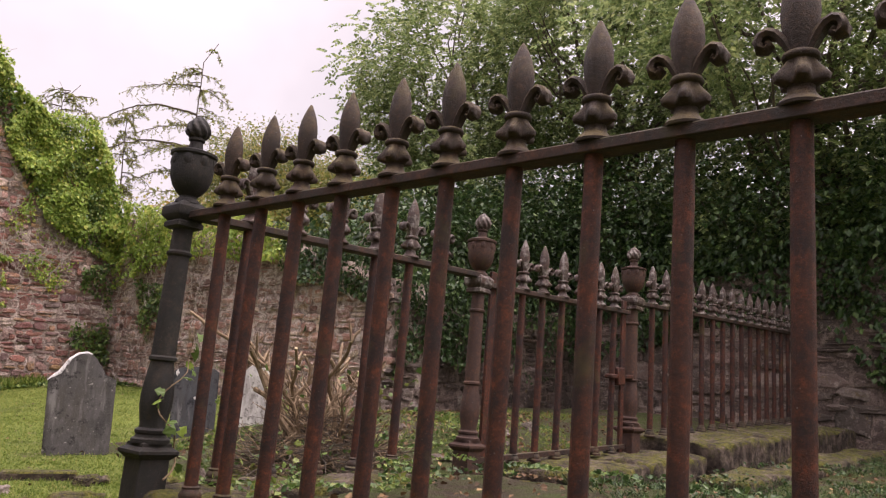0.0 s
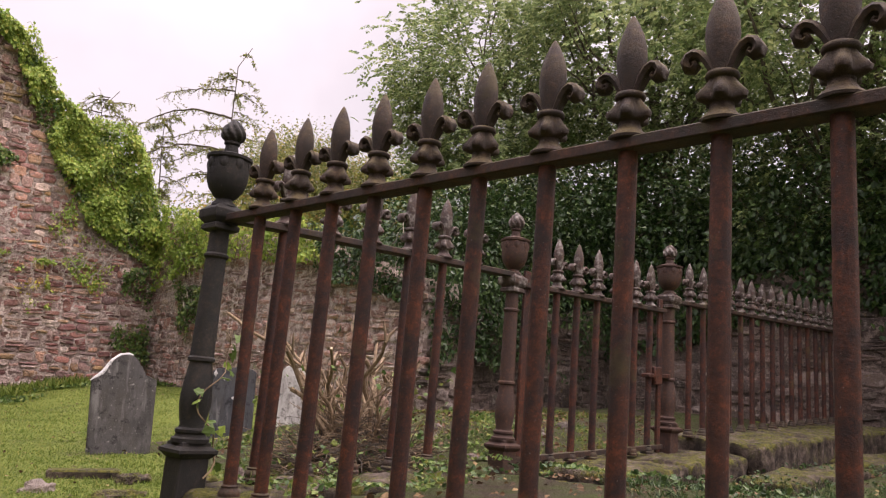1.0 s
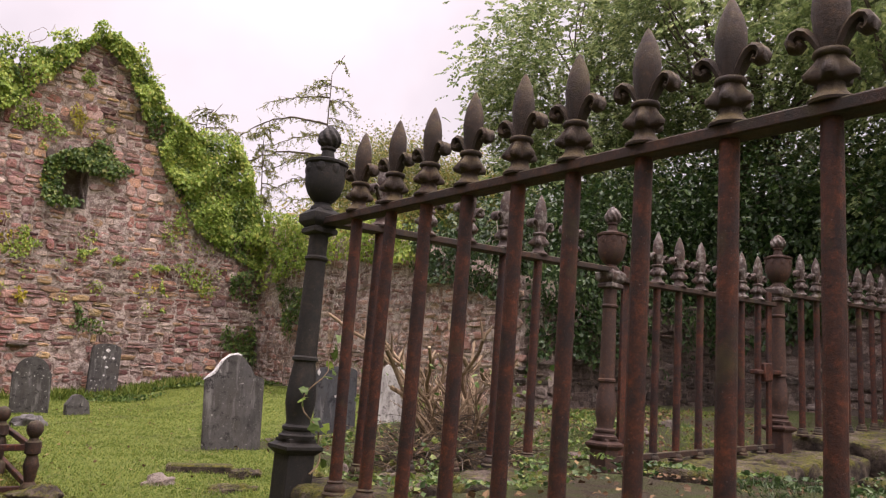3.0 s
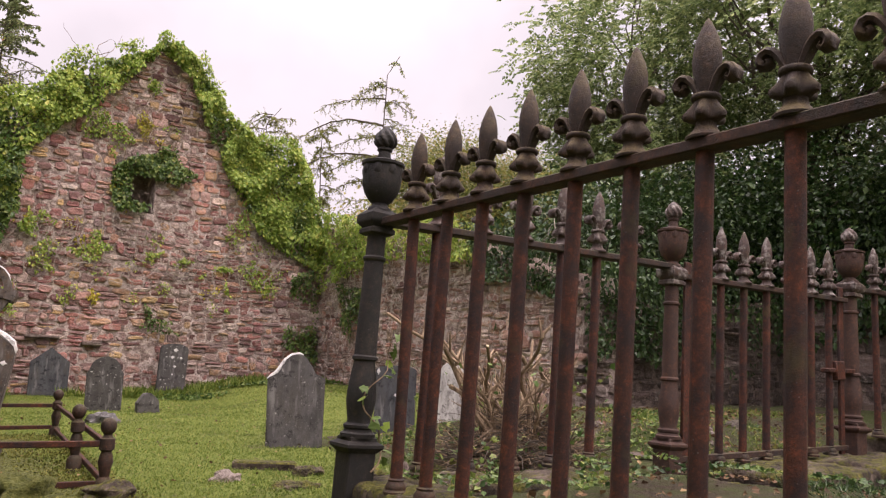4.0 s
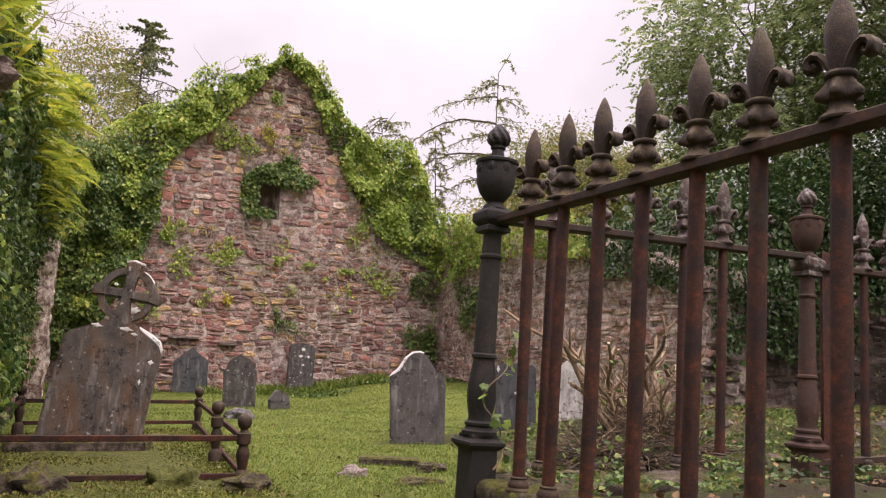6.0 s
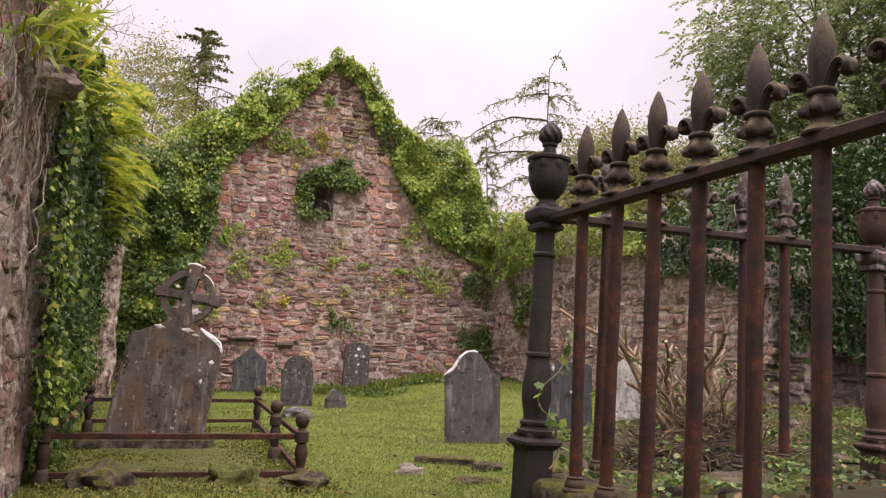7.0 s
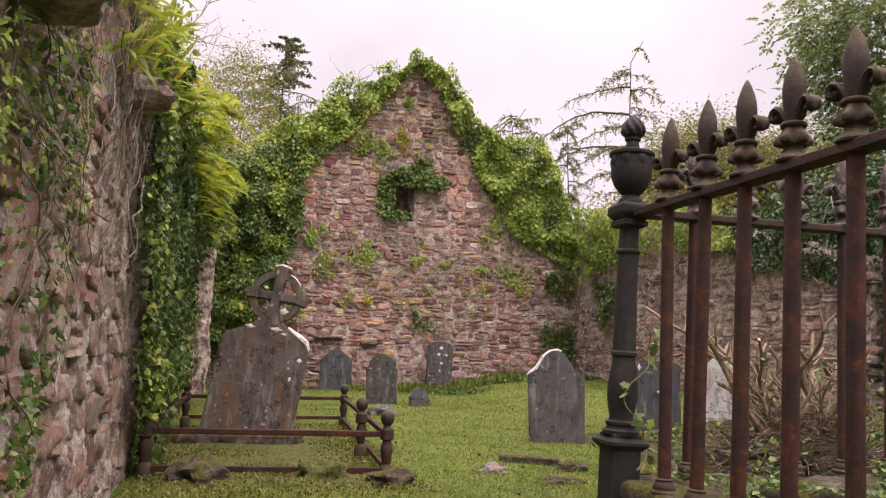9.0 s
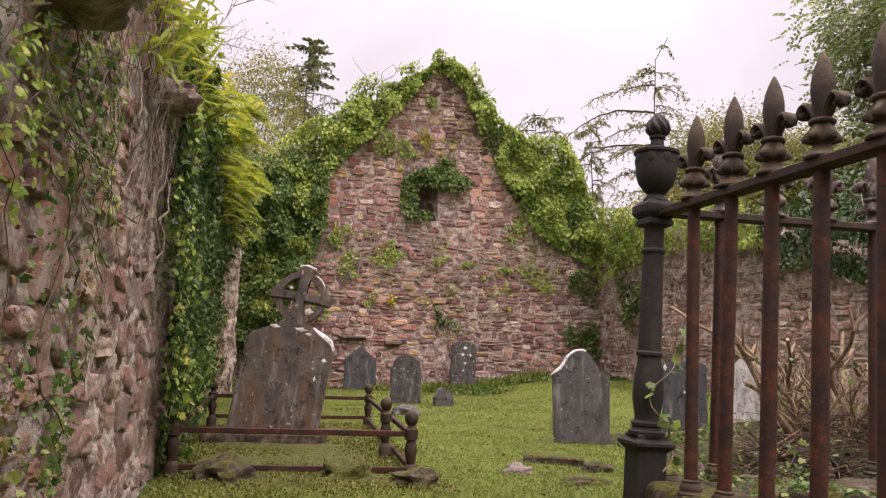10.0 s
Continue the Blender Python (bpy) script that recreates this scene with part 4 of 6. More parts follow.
def celtic_cross():
    t = thing("celtic_cross_headstone", pose(0.15, 6.75, 0.06, -3, 9, -10), "dark stained Celtic cross headstone, leaning, lichen on shoulders", "gravestone", "old gravestones")
    slab = [(0.39, 0.0), (0.385, 0.06), (0.38, 0.80), (0.35, 0.86), (0.24, 0.92), (0.15, 0.97), (0.125, 1.0), (0, 1.0)]
    part("slab", Geo().bm(outline_slab([(0.39, -0.05)] + slab[1:], 0.16)), M_CROSS, t, "", 35)
    head = Geo()
    cz = 1.235
    head.lathe([(0.172, -0.04), (0.228, -0.04), (0.228, 0.04), (0.172, 0.04), (0.172, -0.04)], 32, Matrix.Translation((0, 0, cz)) @ Matrix.Rotation(radians(90), 4, "X"), caps=False)
    part("ring", head, M_CROSS, t, "stone ring of the cross", 35)
    arms = Geo()
    arms.bm(outline_slab([(0.10, 0.96), (0.07, 1.06), (0.042, 1.15), (0.042, 1.32), (0.05, 1.42), (0.062, 1.485), (0.055, 1.51), (0, 1.515)], 0.11))
    for s in (-1, 1):
        arms.bm(outline_slab([(0.038, 0), (0.038, 0.1), (0.044, 0.19), (0.054, 0.268), (0, 0.272)], 0.105), Matrix.Translation((0, 0, cz)) @ Matrix.Rotation(s * math.pi / 2, 4, "Y"))
    part("cross", arms, M_CROSS, t, "stone cross with flared arms", 35)
    li = Geo()
    for px, pz, rx, rz, dy in ((-0.16, 0.94, 0.05, 0.024, -0.083), (0.07, 0.95, 0.06, 0.025, -0.083), (0.14, 0.92, 0.03, 0.018, -0.083), (0.1, 1.12, 0.04, 0.035, -0.058), (0.32, 0.72, 0.025, 0.025, -0.083), (0.27, 0.55, 0.012, 0.03, -0.083), (-0.1, 1.3, 0.02, 0.02, -0.05)):
        li.lathe([(1.0, 0), (0.85, 0.5), (0.4, 0.9), (0.02, 1)], 9, Matrix.Translation((px, dy, pz)) @ Matrix.Rotation(radians(90), 4, "X") @ Matrix.Diagonal((rx * 0.85, rz * 0.7, 0.003, 1)), 0.3, 5)
    li.tube([(0.16, 0, 0.985), (0.2, 0, 0.955), (0.26, 0, 0.925), (0.33, 0, 0.88), (0.36, 0, 0.83), (0.362, 0, 0.78)], [0.012, 0.022, 0.03, 0.034, 0.026, 0.008], 8, Matrix.Diagonal((1, 1.4, 1, 1)))
    li.tube([(0.08, 0, cz + 0.212), (0.125, 0, cz + 0.188), (0.165, 0, cz + 0.15), (0.197, 0, cz + 0.10)], [0.01, 0.016, 0.016, 0.006], 7, Matrix.Diagonal((1, 1.6, 1, 1)))
    li.tube([(-0.07, 0, 1.505), (0, 0, 1.515), (0.08, 0, 1.505)], [0.012, 0.022, 0.012], 7, Matrix.Diagonal((1, 2, 1, 1)))
    tagged(part("lichen", li, M_LICHEN, t, "white lichen crust"), kind="stuff")
    b = tagged(new("headstone_plinth", Geo().box(-0.55, 0.5, -0.2, 0.2, -0.1, 0.12, 0.03).mesh("headstone_plinth", M_MOSSY)), "mossy stone plinth under the cross headstone", "plinth")
    b.matrix_world = pose(0.13, 6.78, 0, 0, 0, -8)


celtic_cross()


# ---- low grave railing ----
def low_railing():
    t = thing("grave_railing", pose(0, 0, 0), "low rusty iron grave railing with ball-topped posts", "railing")
    pm = Geo().lathe([(0.05, -0.05), (0.05, 0.07), (0.04, 0.085), (0.028, 0.1), (0.036, 0.15), (0.045, 0.19), (0.036, 0.23), (0.028, 0.25), (0.045, 0.262), (0.045, 0.325), (0.03, 0.335), (0.024, 0.35), (0.038, 0.365), (0.047, 0.39), (0.045, 0.42), (0.03, 0.44), (0.006, 0.45)], 14).mesh("post", M_RAIL, 40)
    pts = {"a": (-0.5, 5.2, 0), "b": (1.02, 4.95, 0), "c": (1.0, 5.85, 0.02), "d": (1.2, 8.2, 0.0), "e": (-0.42, 8.1, 0.02)}
    for p in pts.values():
        place_part("post", pm, t, Matrix.Translation(p), "ball-topped cast-iron post")
    for a, b, h in (("a", "b", 0.295), ("a", "b", 0.06), ("d", "e", 0.295), ("d", "e", 0.09), ("b", "d", 0.29), ("b", "d", 0.07), ("a", "e", 0.29)):
        p, q = Vector(pts[a]) + Vector((0, 0, h)), Vector(pts[b]) + Vector((0, 0, h))
        d = (q - p); m = Matrix.Translation(p) @ d.to_track_quat("X", "Z").to_matrix().to_4x4()
        part("rail", Geo().box(0.03, d.length - 0.03, -0.015, 0.015, -0.018, 0.018, 0.004, m), M_BAR, t, "rusty flat iron rail")


low_railing()


# ---- loose stones ----
def rock(x, y, s, seed, label, material=None, lift=0.0):
    bm = bmesh.new(); bmesh.ops.create_icosphere(bm, subdivisions=4, radius=1)
    for v in bm.verts:
        n = v.co.normalized()
        v.co = Vector((n.x * s[0], n.y * s[1], n.z * s[2])) * (1 + 0.45 * noise.noise(n * 1.8 + Vector((seed, 0, 0))) + 0.12 * noise.noise(n * 5 + Vector((0, seed, 0))) + 0.06 * noise.noise(n * 13 + Vector((0, seed, 0))))
    ob = new("stone_block", Geo().bm(bm).mesh("stone_block", material or M_MOSSY, 45)); ob.location = (x, y, ground_z(x, y) + lift)
    return tagged(ob, label, "stone", "loose stones")


rock(-0.15, 5.0, (0.2, 0.17, 0.13), 1, "mossy rough stone lump by grave railing")
rock(0.6, 4.95, (0.19, 0.15, 0.12), 2, "moss-covered stone mound by grave railing", M_MOSS)
rock(1.0, 4.68, (0.15, 0.13, 0.07), 3, "low mossy footing stone under a post", None, 0.03)
rock(1.82, 5.1, (0.10, 0.08, 0.065), 4, "small grey rock lying in the grass", M_GREY)
rock(2.12, 4.62, (0.17, 0.09, 0.045), 5, "flat grey rock sunk in the grass", M_MOSSY)
rock(2.5, 5.2, (0.12, 0.1, 0.06), 6, "grey field stone in the grass", M_MOSSY)
rock(1.9, 9.6, (0.16, 0.12, 0.12), 7, "dark rough stone on the lawn", M_SLAB)
slab = tagged(new("fallen_slab", Geo().box(-0.24, 0.24, -0.07, 0.07, -0.03, 0.05, 0.012).mesh("fallen_slab", M_MOSSY)), "long narrow fallen stone slab in grass", "stone", "loose stones")
slab.matrix_world = pose(2.3, 5.6, 0.0, 0, 1.5, -22)
for k in range(26):
    rock(random.uniform(2.3, 7.0), random.uniform(3.6, 5.2), (random.uniform(.05, .15), random.uniform(.05, .12), random.uniform(.03, .08)), 20 + k, "rubble stone on the weedy bank", M_GREY_J if k % 2 else M_MOSSY, 0.03)


# ---- ivy and creepers ----
RNG = np.random.RandomState(77)


def in_poly(px, pz, poly):
    inside = np.zeros(len(px), bool); n = len(poly)
    for i in range(n):
        (x0, z0), (x1, z1) = poly[i], poly[(i + 1) % n]
        cross = ((z0 > pz) != (z1 > pz)) & (px < (x1 - x0) * (pz - z0) / (z1 - z0 + 1e-12) + x0)
        inside ^= cross
    return inside


def lumps(p, scale, seed):
    return np.array([noise.noise(Vector(q) * scale + Vector((seed, 0, 0))) for q in p])


def poly_points(poly, count, lump=1.4, seed=0, gap=-0.35):
    """Random points in a polygon, thinned where a slow noise is low, so that growth is clumpy."""
    lo, hi = np.min(poly, 0), np.max(poly, 0); out = np.zeros((0, 2))
    while len(out) < count:
        q = RNG.uniform(lo, hi, (count, 2)); q = q[in_poly(q[:, 0], q[:, 1], poly)]
        n = lumps(np.c_[q, np.zeros(len(q))], lump, seed)
        out = np.concatenate([out, q[n + RNG.uniform(-.35, .35, len(q)) > gap]])
    return out[:count]


def wall_ivy(name, poly, count, to_world, normal, bulge, size, material, label, shape=None, seed=0, gap=-0.35, parent=None):
    """Ivy on an upright face: polygon in (along, up); to_world maps along, up, out to a place."""
    q = poly_points(poly, count, seed=seed, gap=gap)
    b = np.clip(0.45 + 0.9 * lumps(np.c_[q, np.zeros(len(q))], 2.2, seed + 5), 0.05, 1.2)
    out = 0.05 + bulge * b * RNG.uniform(0.25, 1, len(q)) ** 0.6
    pos = to_world(q[:, 0], q[:, 1], out)
    n = np.array(normal)[None] * 1.0 + RNG.normal(0, 0.45, (len(q), 3)) + np.array((0, 0, 0.85))
    along = np.array((0, 0, -1.0))[None] + RNG.normal(0, 0.6, (len(q), 3))
    s = size * RNG.uniform(0.55, 1.25, len(q))
    return stuff(name, leaves(shape or KITE, pos, along, n, s, material, name), label, "ivy", parent)


on_gable = lambda u, v, o: np.c_[u, GABLE_Y - o, v]
on_west = lambda u, v, o: np.c_[WEST_X + o, u, v]
on_east = lambda u, v, o: np.c_[EAST_X - o, u, v]
on_bound = lambda u, v, o: np.c_[BOUND_X - o, u, v]
GR = [(3.3, 6.95), (3.75, 7.12), (4.2, 6.8), (4.55, 6.3), (5.0, 5.75), (5.7, 5.35), (6.45, 5.4), (6.8, 4.7), (7.1, 4.0), (7.4, 3.2), (7.1, 2.75), (6.34, 3.05), (5.73, 3.4), (4.99, 4.5), (4.4, 5.6), (4.05, 6.45), (3.6, 6.8)]
GL = [(3.5, 7.1), (3.2, 6.85), (2.6, 6.5), (1.84, 6.25), (1.16, 5.5), (0.2, 4.7), (-0.5, 4.0), (-0.4, 1.2), (0.3, 1.4), (0.9, 2.5), (1.15, 3.4), (1.2, 4.3), (1.75, 4.95), (2.2, 5.3), (2.9, 6.2), (3.3, 6.75)]
wall_ivy("ivy", GR, 16000, on_gable, (0, -1, 0), 0.34, 0.085, M_IVY_LIGHT, "bright green ivy draped over the gable slope", seed=1, gap=-0.15)
# shade in the gaps of the growth, put in as a darker leaf layer
wall_ivy("ivy", GR, 3500, on_gable, (0, -1, 0), 0.16, 0.08, M_IVY, "darker ivy layer under the bright growth, for its shaded gaps", seed=41, gap=-0.4)
wall_ivy("ivy", [(u, v + 0.26) for u, v in GR[:9]] + GR[8::-1], 1100, on_gable, (0, -0.4, 1), 0.3, 0.075, M_IVY_LIGHT, "loose ivy shoots standing on the gable slope", seed=42, gap=0.1)
wall_ivy("ivy", [(u, v + 0.28) for u, v in GL[:7]] + GL[6::-1], 1200, on_gable, (0, -0.4, 1), 0.3, 0.075, M_IVY_LIGHT, "loose ivy shoots standing on the gable top", seed=43, gap=0.1)
wall_ivy("ivy", GL, 9000, on_gable, (0, -1, 0), 0.42, 0.085, M_IVY_LIGHT, "bright green ivy along the gable top", seed=2, gap=-0.1)
# a darker leaf layer again gives the gaps their shade
wall_ivy("ivy", GL, 5000, on_gable, (0, -1, 0), 0.2, 0.08, M_IVY, "darker ivy layer under the gable top growth, for its shaded gaps", seed=44, gap=-0.3)
wall_ivy("ivy", [(-0.5, 4.6), (0.4, 4.7), (1.25, 4.4), (1.2, 3.3), (0.9, 2.4), (0.4, 1.4), (0.2, 0.6), (-0.5, 0.6)], 9000, on_gable, (0, -1, 0), 0.55, 0.085, M_IVY, "dark green ivy covering the gable corner", seed=3, gap=-0.5)
wall_ivy("ivy", [(2.75, 4.4), (3.1, 4.62), (3.5, 4.75), (3.65, 4.92), (3.95, 4.88), (3.95, 4.62), (4.3, 4.42), (3.95, 4.15), (3.52, 4.25), (3.1, 4.3), (3.06, 3.75), (3.45, 3.7), (3.4, 3.56), (2.85, 3.52), (2.72, 3.9)], 1900, on_gable, (0, -1, 0), 0.22, 0.085, M_IVY, "ivy hanging round the small gable window", seed=4, gap=-0.4)
wall_ivy("ivy", [(6.5, 2.6), (7.2, 2.8), (7.2, 0.5), (6.7, 0.9), (6.4, 1.1), (6.6, 1.7)], 900, on_gable, (0, -1, 0), 0.22, 0.075, M_IVY, "dark ivy in the chapel corner", seed=6, gap=0.05)
for k, (x, z, w, h, n, mt) in enumerate(((3.2, 5.3, 0.16, 0.25, 160, M_YELLOW), (2.35, 5.15, 0.3, 0.3, 240, M_IVY_LIGHT), (2.75, 4.9, 0.25, 0.3, 220, M_IVY_LIGHT), (3.35, 6.15, 0.2, 0.18, 120, M_IVY_LIGHT), (5.0, 5.2, 0.2, 0.3, 160, M_IVY_LIGHT),
                                         (2.55, 2.75, 0.35, 0.3, 300, M_IVY_LIGHT), (1.75, 2.5, 0.22, 0.35, 170, M_IVY_LIGHT), (1.45, 3.1, 0.3, 0.25, 240, M_IVY_LIGHT), (4.55, 2.55, 0.45, 0.14, 200, M_IVY_LIGHT), (5.3, 3.3, 0.3, 0.4, 200, M_IVY_LIGHT),
                                         (3.6, 2.7, 0.2, 0.14, 80, M_IVY_LIGHT), (5.2, 2.3, 0.15, 0.2, 60, M_IVY_LIGHT), (1.2, 1.6, 0.2, 0.35, 160, M_IVY_LIGHT), (3.7, 1.35, 0.45, 0.35, 200, M_IVY), (2.6, 1.85, 0.14, 0.14, 60, M_YELLOW), (6.0, 2.5, 0.5, 0.3, 300, M_IVY_LIGHT))):
    a = [(x + w * math.cos(i * 0.7) * random.uniform(.25, 1.6), z + h * math.sin(i * 0.7) * random.uniform(.25, 1.6)) for i in range(9)]
    wall_ivy("ivy_sprig", a, n, on_gable, (0, -1, 0), 0.1, 0.065, mt, "sprig of young ivy on the gable stones", seed=20 + k, gap=-0.05)
for k in range(26):
    x, z = random.uniform(1.2, 6.2), random.uniform(1.6, 3.2) if k % 4 else random.uniform(3.6, 5.4)
    wall_ivy("ivy_sprig", [(x - 0.2, z), (x, z + 0.16), (x + 0.2, z + 0.03), (x + 0.05, z - 0.2)], random.randint(14, 45), on_gable, (0, -1, 0), 0.08, 0.06, M_IVY_LIGHT if k % 3 else M_YELLOW, "thin ivy shoot on the gable stones", seed=60 + k, gap=-0.1)
# side wall by the camera
wall_ivy("ivy", [(4.6, 2.7), (9.5, 3.3), (9.3, 1.6), (7.6, 0.1), (5.2, 0.05), (4.6, 0.7), (4.35, 1.7), (4.5, 2.2)], 12000, on_west, (1, 0, 0), 0.26, 0.046, M_IVY, "thick dark ivy curtain on the side wall", IVYLEAF, seed=7, gap=-0.5)
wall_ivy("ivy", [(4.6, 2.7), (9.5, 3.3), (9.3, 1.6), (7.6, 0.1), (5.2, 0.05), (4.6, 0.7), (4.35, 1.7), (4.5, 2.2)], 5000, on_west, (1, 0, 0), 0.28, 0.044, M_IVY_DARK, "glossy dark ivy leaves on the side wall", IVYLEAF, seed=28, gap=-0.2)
wall_ivy("ivy", [(4.2, 2.9), (6.5, 3.2), (5.0, 2.2), (4.85, 1.2), (4.8, 0.4), (4.5, 0.5), (4.3, 1.7)], 900, on_west, (1, 0, 0), 0.3, 0.036, M_IVY_LIGHT, "yellow-green ivy shoots on the side wall", IVYLEAF, seed=8, gap=-0.1)
wall_ivy("ivy", [(1.6, 2.3), (2.6, 2.6), (2.95, 2.2), (2.75, 0.9), (2.5, 0.3), (1.0, 0.2), (0.7, 2.2)], 1900, on_west, (1, 0, 0), 0.07, 0.027, M_IVY, "sparse ivy trailing on the side wall", IVYLEAF, seed=9, gap=0.02)
wall_ivy("ivy", [(2.2, 2.0), (3.0, 2.0), (3.0, 1.2), (2.7, 1.0), (1.4, 1.2)], 420, on_west, (1, 0, 0), 0.08, 0.026, M_IVY_LIGHT, "young ivy trailing on the side wall", IVYLEAF, seed=10, gap=0.0)
wall_ivy("ivy", [(1.2, 1.15), (2.6, 1.1), (2.6, 0.35), (1.2, 0.35)], 200, on_west, (1, 0, 0), 0.06, 0.022, M_LITTER, "withered ivy leaves on the side wall", IVYLEAF, seed=12, gap=0.1)
wall_ivy("ivy", [(9.0, 3.6), (15.2, 4.6), (15.2, 2.6), (12, 2.4), (9.2, 2.2)], 5000, on_west, (1, 0, 0), 0.5, 0.085, M_IVY, "ivy on the far end of the side wall", seed=11)
# far side wall
wall_ivy("ivy", [(15.1, 4.1), (12.5, 3.6), (10, 3.3), (9.3, 3.1), (9.3, 2.5), (10.5, 2.5), (11.5, 2.75), (13, 2.6), (14.5, 2.4), (15.1, 2.2)], 5400, on_east, (-1, 0, 0), 0.3, 0.08, M_IVY_LIGHT, "light green ivy hanging over the wall top", seed=13, gap=-0.2)
# dark leaves carry the shade of this wall end in their colour
wall_ivy("ivy", [(9.9, 3.2), (8.4, 2.9), (7.1, 2.4), (7.1, 1.7), (8.2, 2.0), (9.4, 2.2)], 2200, on_east, (-1, 0, 0), 0.25, 0.075, M_IVY_DARK, "ivy on the wall head, shade in its dark leaf colour", seed=17, gap=-0.2)
wall_ivy("ivy", [(14.2, 2.4), (12.8, 2.2), (12.7, 1.1), (13.6, 1.2)], 900, on_east, (-1, 0, 0), 0.2, 0.08, M_IVY, "ivy patch hanging on the pink wall", seed=14, gap=-0.2)
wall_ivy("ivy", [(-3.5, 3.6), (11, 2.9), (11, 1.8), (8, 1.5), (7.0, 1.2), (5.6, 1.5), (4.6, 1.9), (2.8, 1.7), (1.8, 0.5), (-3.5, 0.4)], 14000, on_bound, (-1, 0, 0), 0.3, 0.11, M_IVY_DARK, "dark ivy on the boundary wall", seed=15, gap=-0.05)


def creepers(name, count, spots, to_world, seed, material, r0, label):
    """Bare stems that wander over a wall."""
    r = random.Random(seed); g = Geo()
    for _ in range(count):
        x0, x1, z0, z1 = r.choice(spots); u, v = r.uniform(x0, x1), r.uniform(z0, z1)
        d = r.uniform(-1.2, 1.2) + math.pi / 2; pts = []; n = r.randint(5, 11)
        for i in range(n):
            d += r.gauss(0, 0.45); u += 0.09 * math.cos(d); v += 0.09 * math.sin(d)
            pts.append(to_world(np.array([u]), np.array([max(v, 0.02)]), np.array([0.06 + 0.05 * r.random()]))[0])
        k = r.uniform(0.5, 1.2) * r0
        g.tube(pts, [k * (1 - 0.7 * i / n) for i in range(n)], 4)
    return stuff(name, g.mesh(name, material), label, "creeper")


on_return = lambda u, v, o: np.c_[u, 7.1 - o, v]
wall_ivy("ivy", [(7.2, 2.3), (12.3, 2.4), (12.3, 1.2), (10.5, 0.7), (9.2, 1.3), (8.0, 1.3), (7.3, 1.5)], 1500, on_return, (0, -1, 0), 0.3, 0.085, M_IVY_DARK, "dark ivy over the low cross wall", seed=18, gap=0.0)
# added cover: these dark leaves stand in for deep shade on the wall
wall_ivy("ivy", [(7.2, 2.2), (9.6, 2.2), (9.6, 1.2), (8.6, 0.9), (7.8, 1.2), (7.2, 0.8)], 2200, on_return, (0, -1, 0), 0.25, 0.08, M_IVY_DARK, "ivy added over the broken wall end, shade in its leaf colour", seed=19, gap=-0.2)
creepers("bare_creeper", 170, [(1.3, 2.4, 2.0, 2.9), (2.6, 3.9, 1.9, 3.3), (4.0, 5.8, 1.8, 2.7), (1.6, 4.6, 2.1, 2.6), (5.3, 6.6, 2.0, 2.8)], on_gable, 5, M_PALE_TWIG, 0.0095, "bleached bare ivy stems clinging to the gable")
creepers("bare_creeper", 60, [(2.5, 4.0, 4.6, 5.6), (1.8, 4.4, 5.4, 6.4)], on_gable, 6, M_TWIG, 0.009, "brown bare ivy stems on the gable top")
creepers("bare_creeper", 130, [(1.0, 2.4, 0.6, 2.0), (2.2, 4.4, 1.6, 2.4), (3.4, 4.6, 1.7, 2.2), (2.2, 3.0, 0.9, 1.8), (3.6, 4.4, 1.9, 2.4)], on_west, 7, M_BARK, 0.003, "tangled bare roots on the side wall")
creepers("bare_creeper", 46, [(2.0, 4.2, 1.2, 2.1), (3.4, 4.6, 1.4, 2.0)], on_west, 8, M_PALE_TWIG, 0.0024, "pale dead roots hanging on the side wall")
creepers("bare_creeper", 110, [(7.5, 14.5, 1.6, 2.6)], on_east, 9, M_PALE_TWIG, 0.010, "bare stems hanging on the pink wall")
stalks = Geo()
for k, (y0, z0, y1, z1) in enumerate(((3.3, 2.5, 4.1, 1.3), (4.4, 2.75, 5.4, 1.9))):
    stalks.tube([(WEST_X + 0.12 + 0.05 * math.sin(i), y0 + (y1 - y0) * i / 6, z0 + (z1 - z0) * i / 6 - 0.02 * i * (6 - i) / 9) for i in range(7)], [0.0022] * 7, 5)
stuff("dry_stalks", stalks.mesh("dry_stalks", M_PALE_TWIG), "long dry stalks hanging on the side wall", "stalks")


def bare_branch():
    g = Geo(); r = random.Random(4)
    def grow(p, d, ln, rad, depth):
        pts = []; n = 8
        for i in range(n):
            pts.append(p.copy()); p = p + d * ln / (n - 1); d = (d + Vector((r.gauss(0, .12), r.gauss(0, .12), r.gauss(0.0, .1)))).normalized()
        g.tube(pts, [rad * (1 - 0.7 * i / (n - 1)) for i in range(n)], 4)
        if depth:
            for i in range(2, n):
                grow(pts[i], (d + Vector((r.gauss(0, .7), r.gauss(0, .7), r.gauss(0.1, .6)))).normalized(), ln * r.uniform(0.25, 0.5), rad * 0.55, depth - 1)
    for k in range(4):
        grow(Vector((WEST_X - 0.2, 5.6 + 0.5 * k, 3.1)), Vector((0.55, 0.75, r.uniform(0.25, 0.75))).normalized(), r.uniform(0.9, 1.4), 0.008, 2)
    stuff("bare_branch", g.mesh("bare_branch", M_TWIG), "thin bare twigs reaching over the wall head", "branch")


bare_branch()


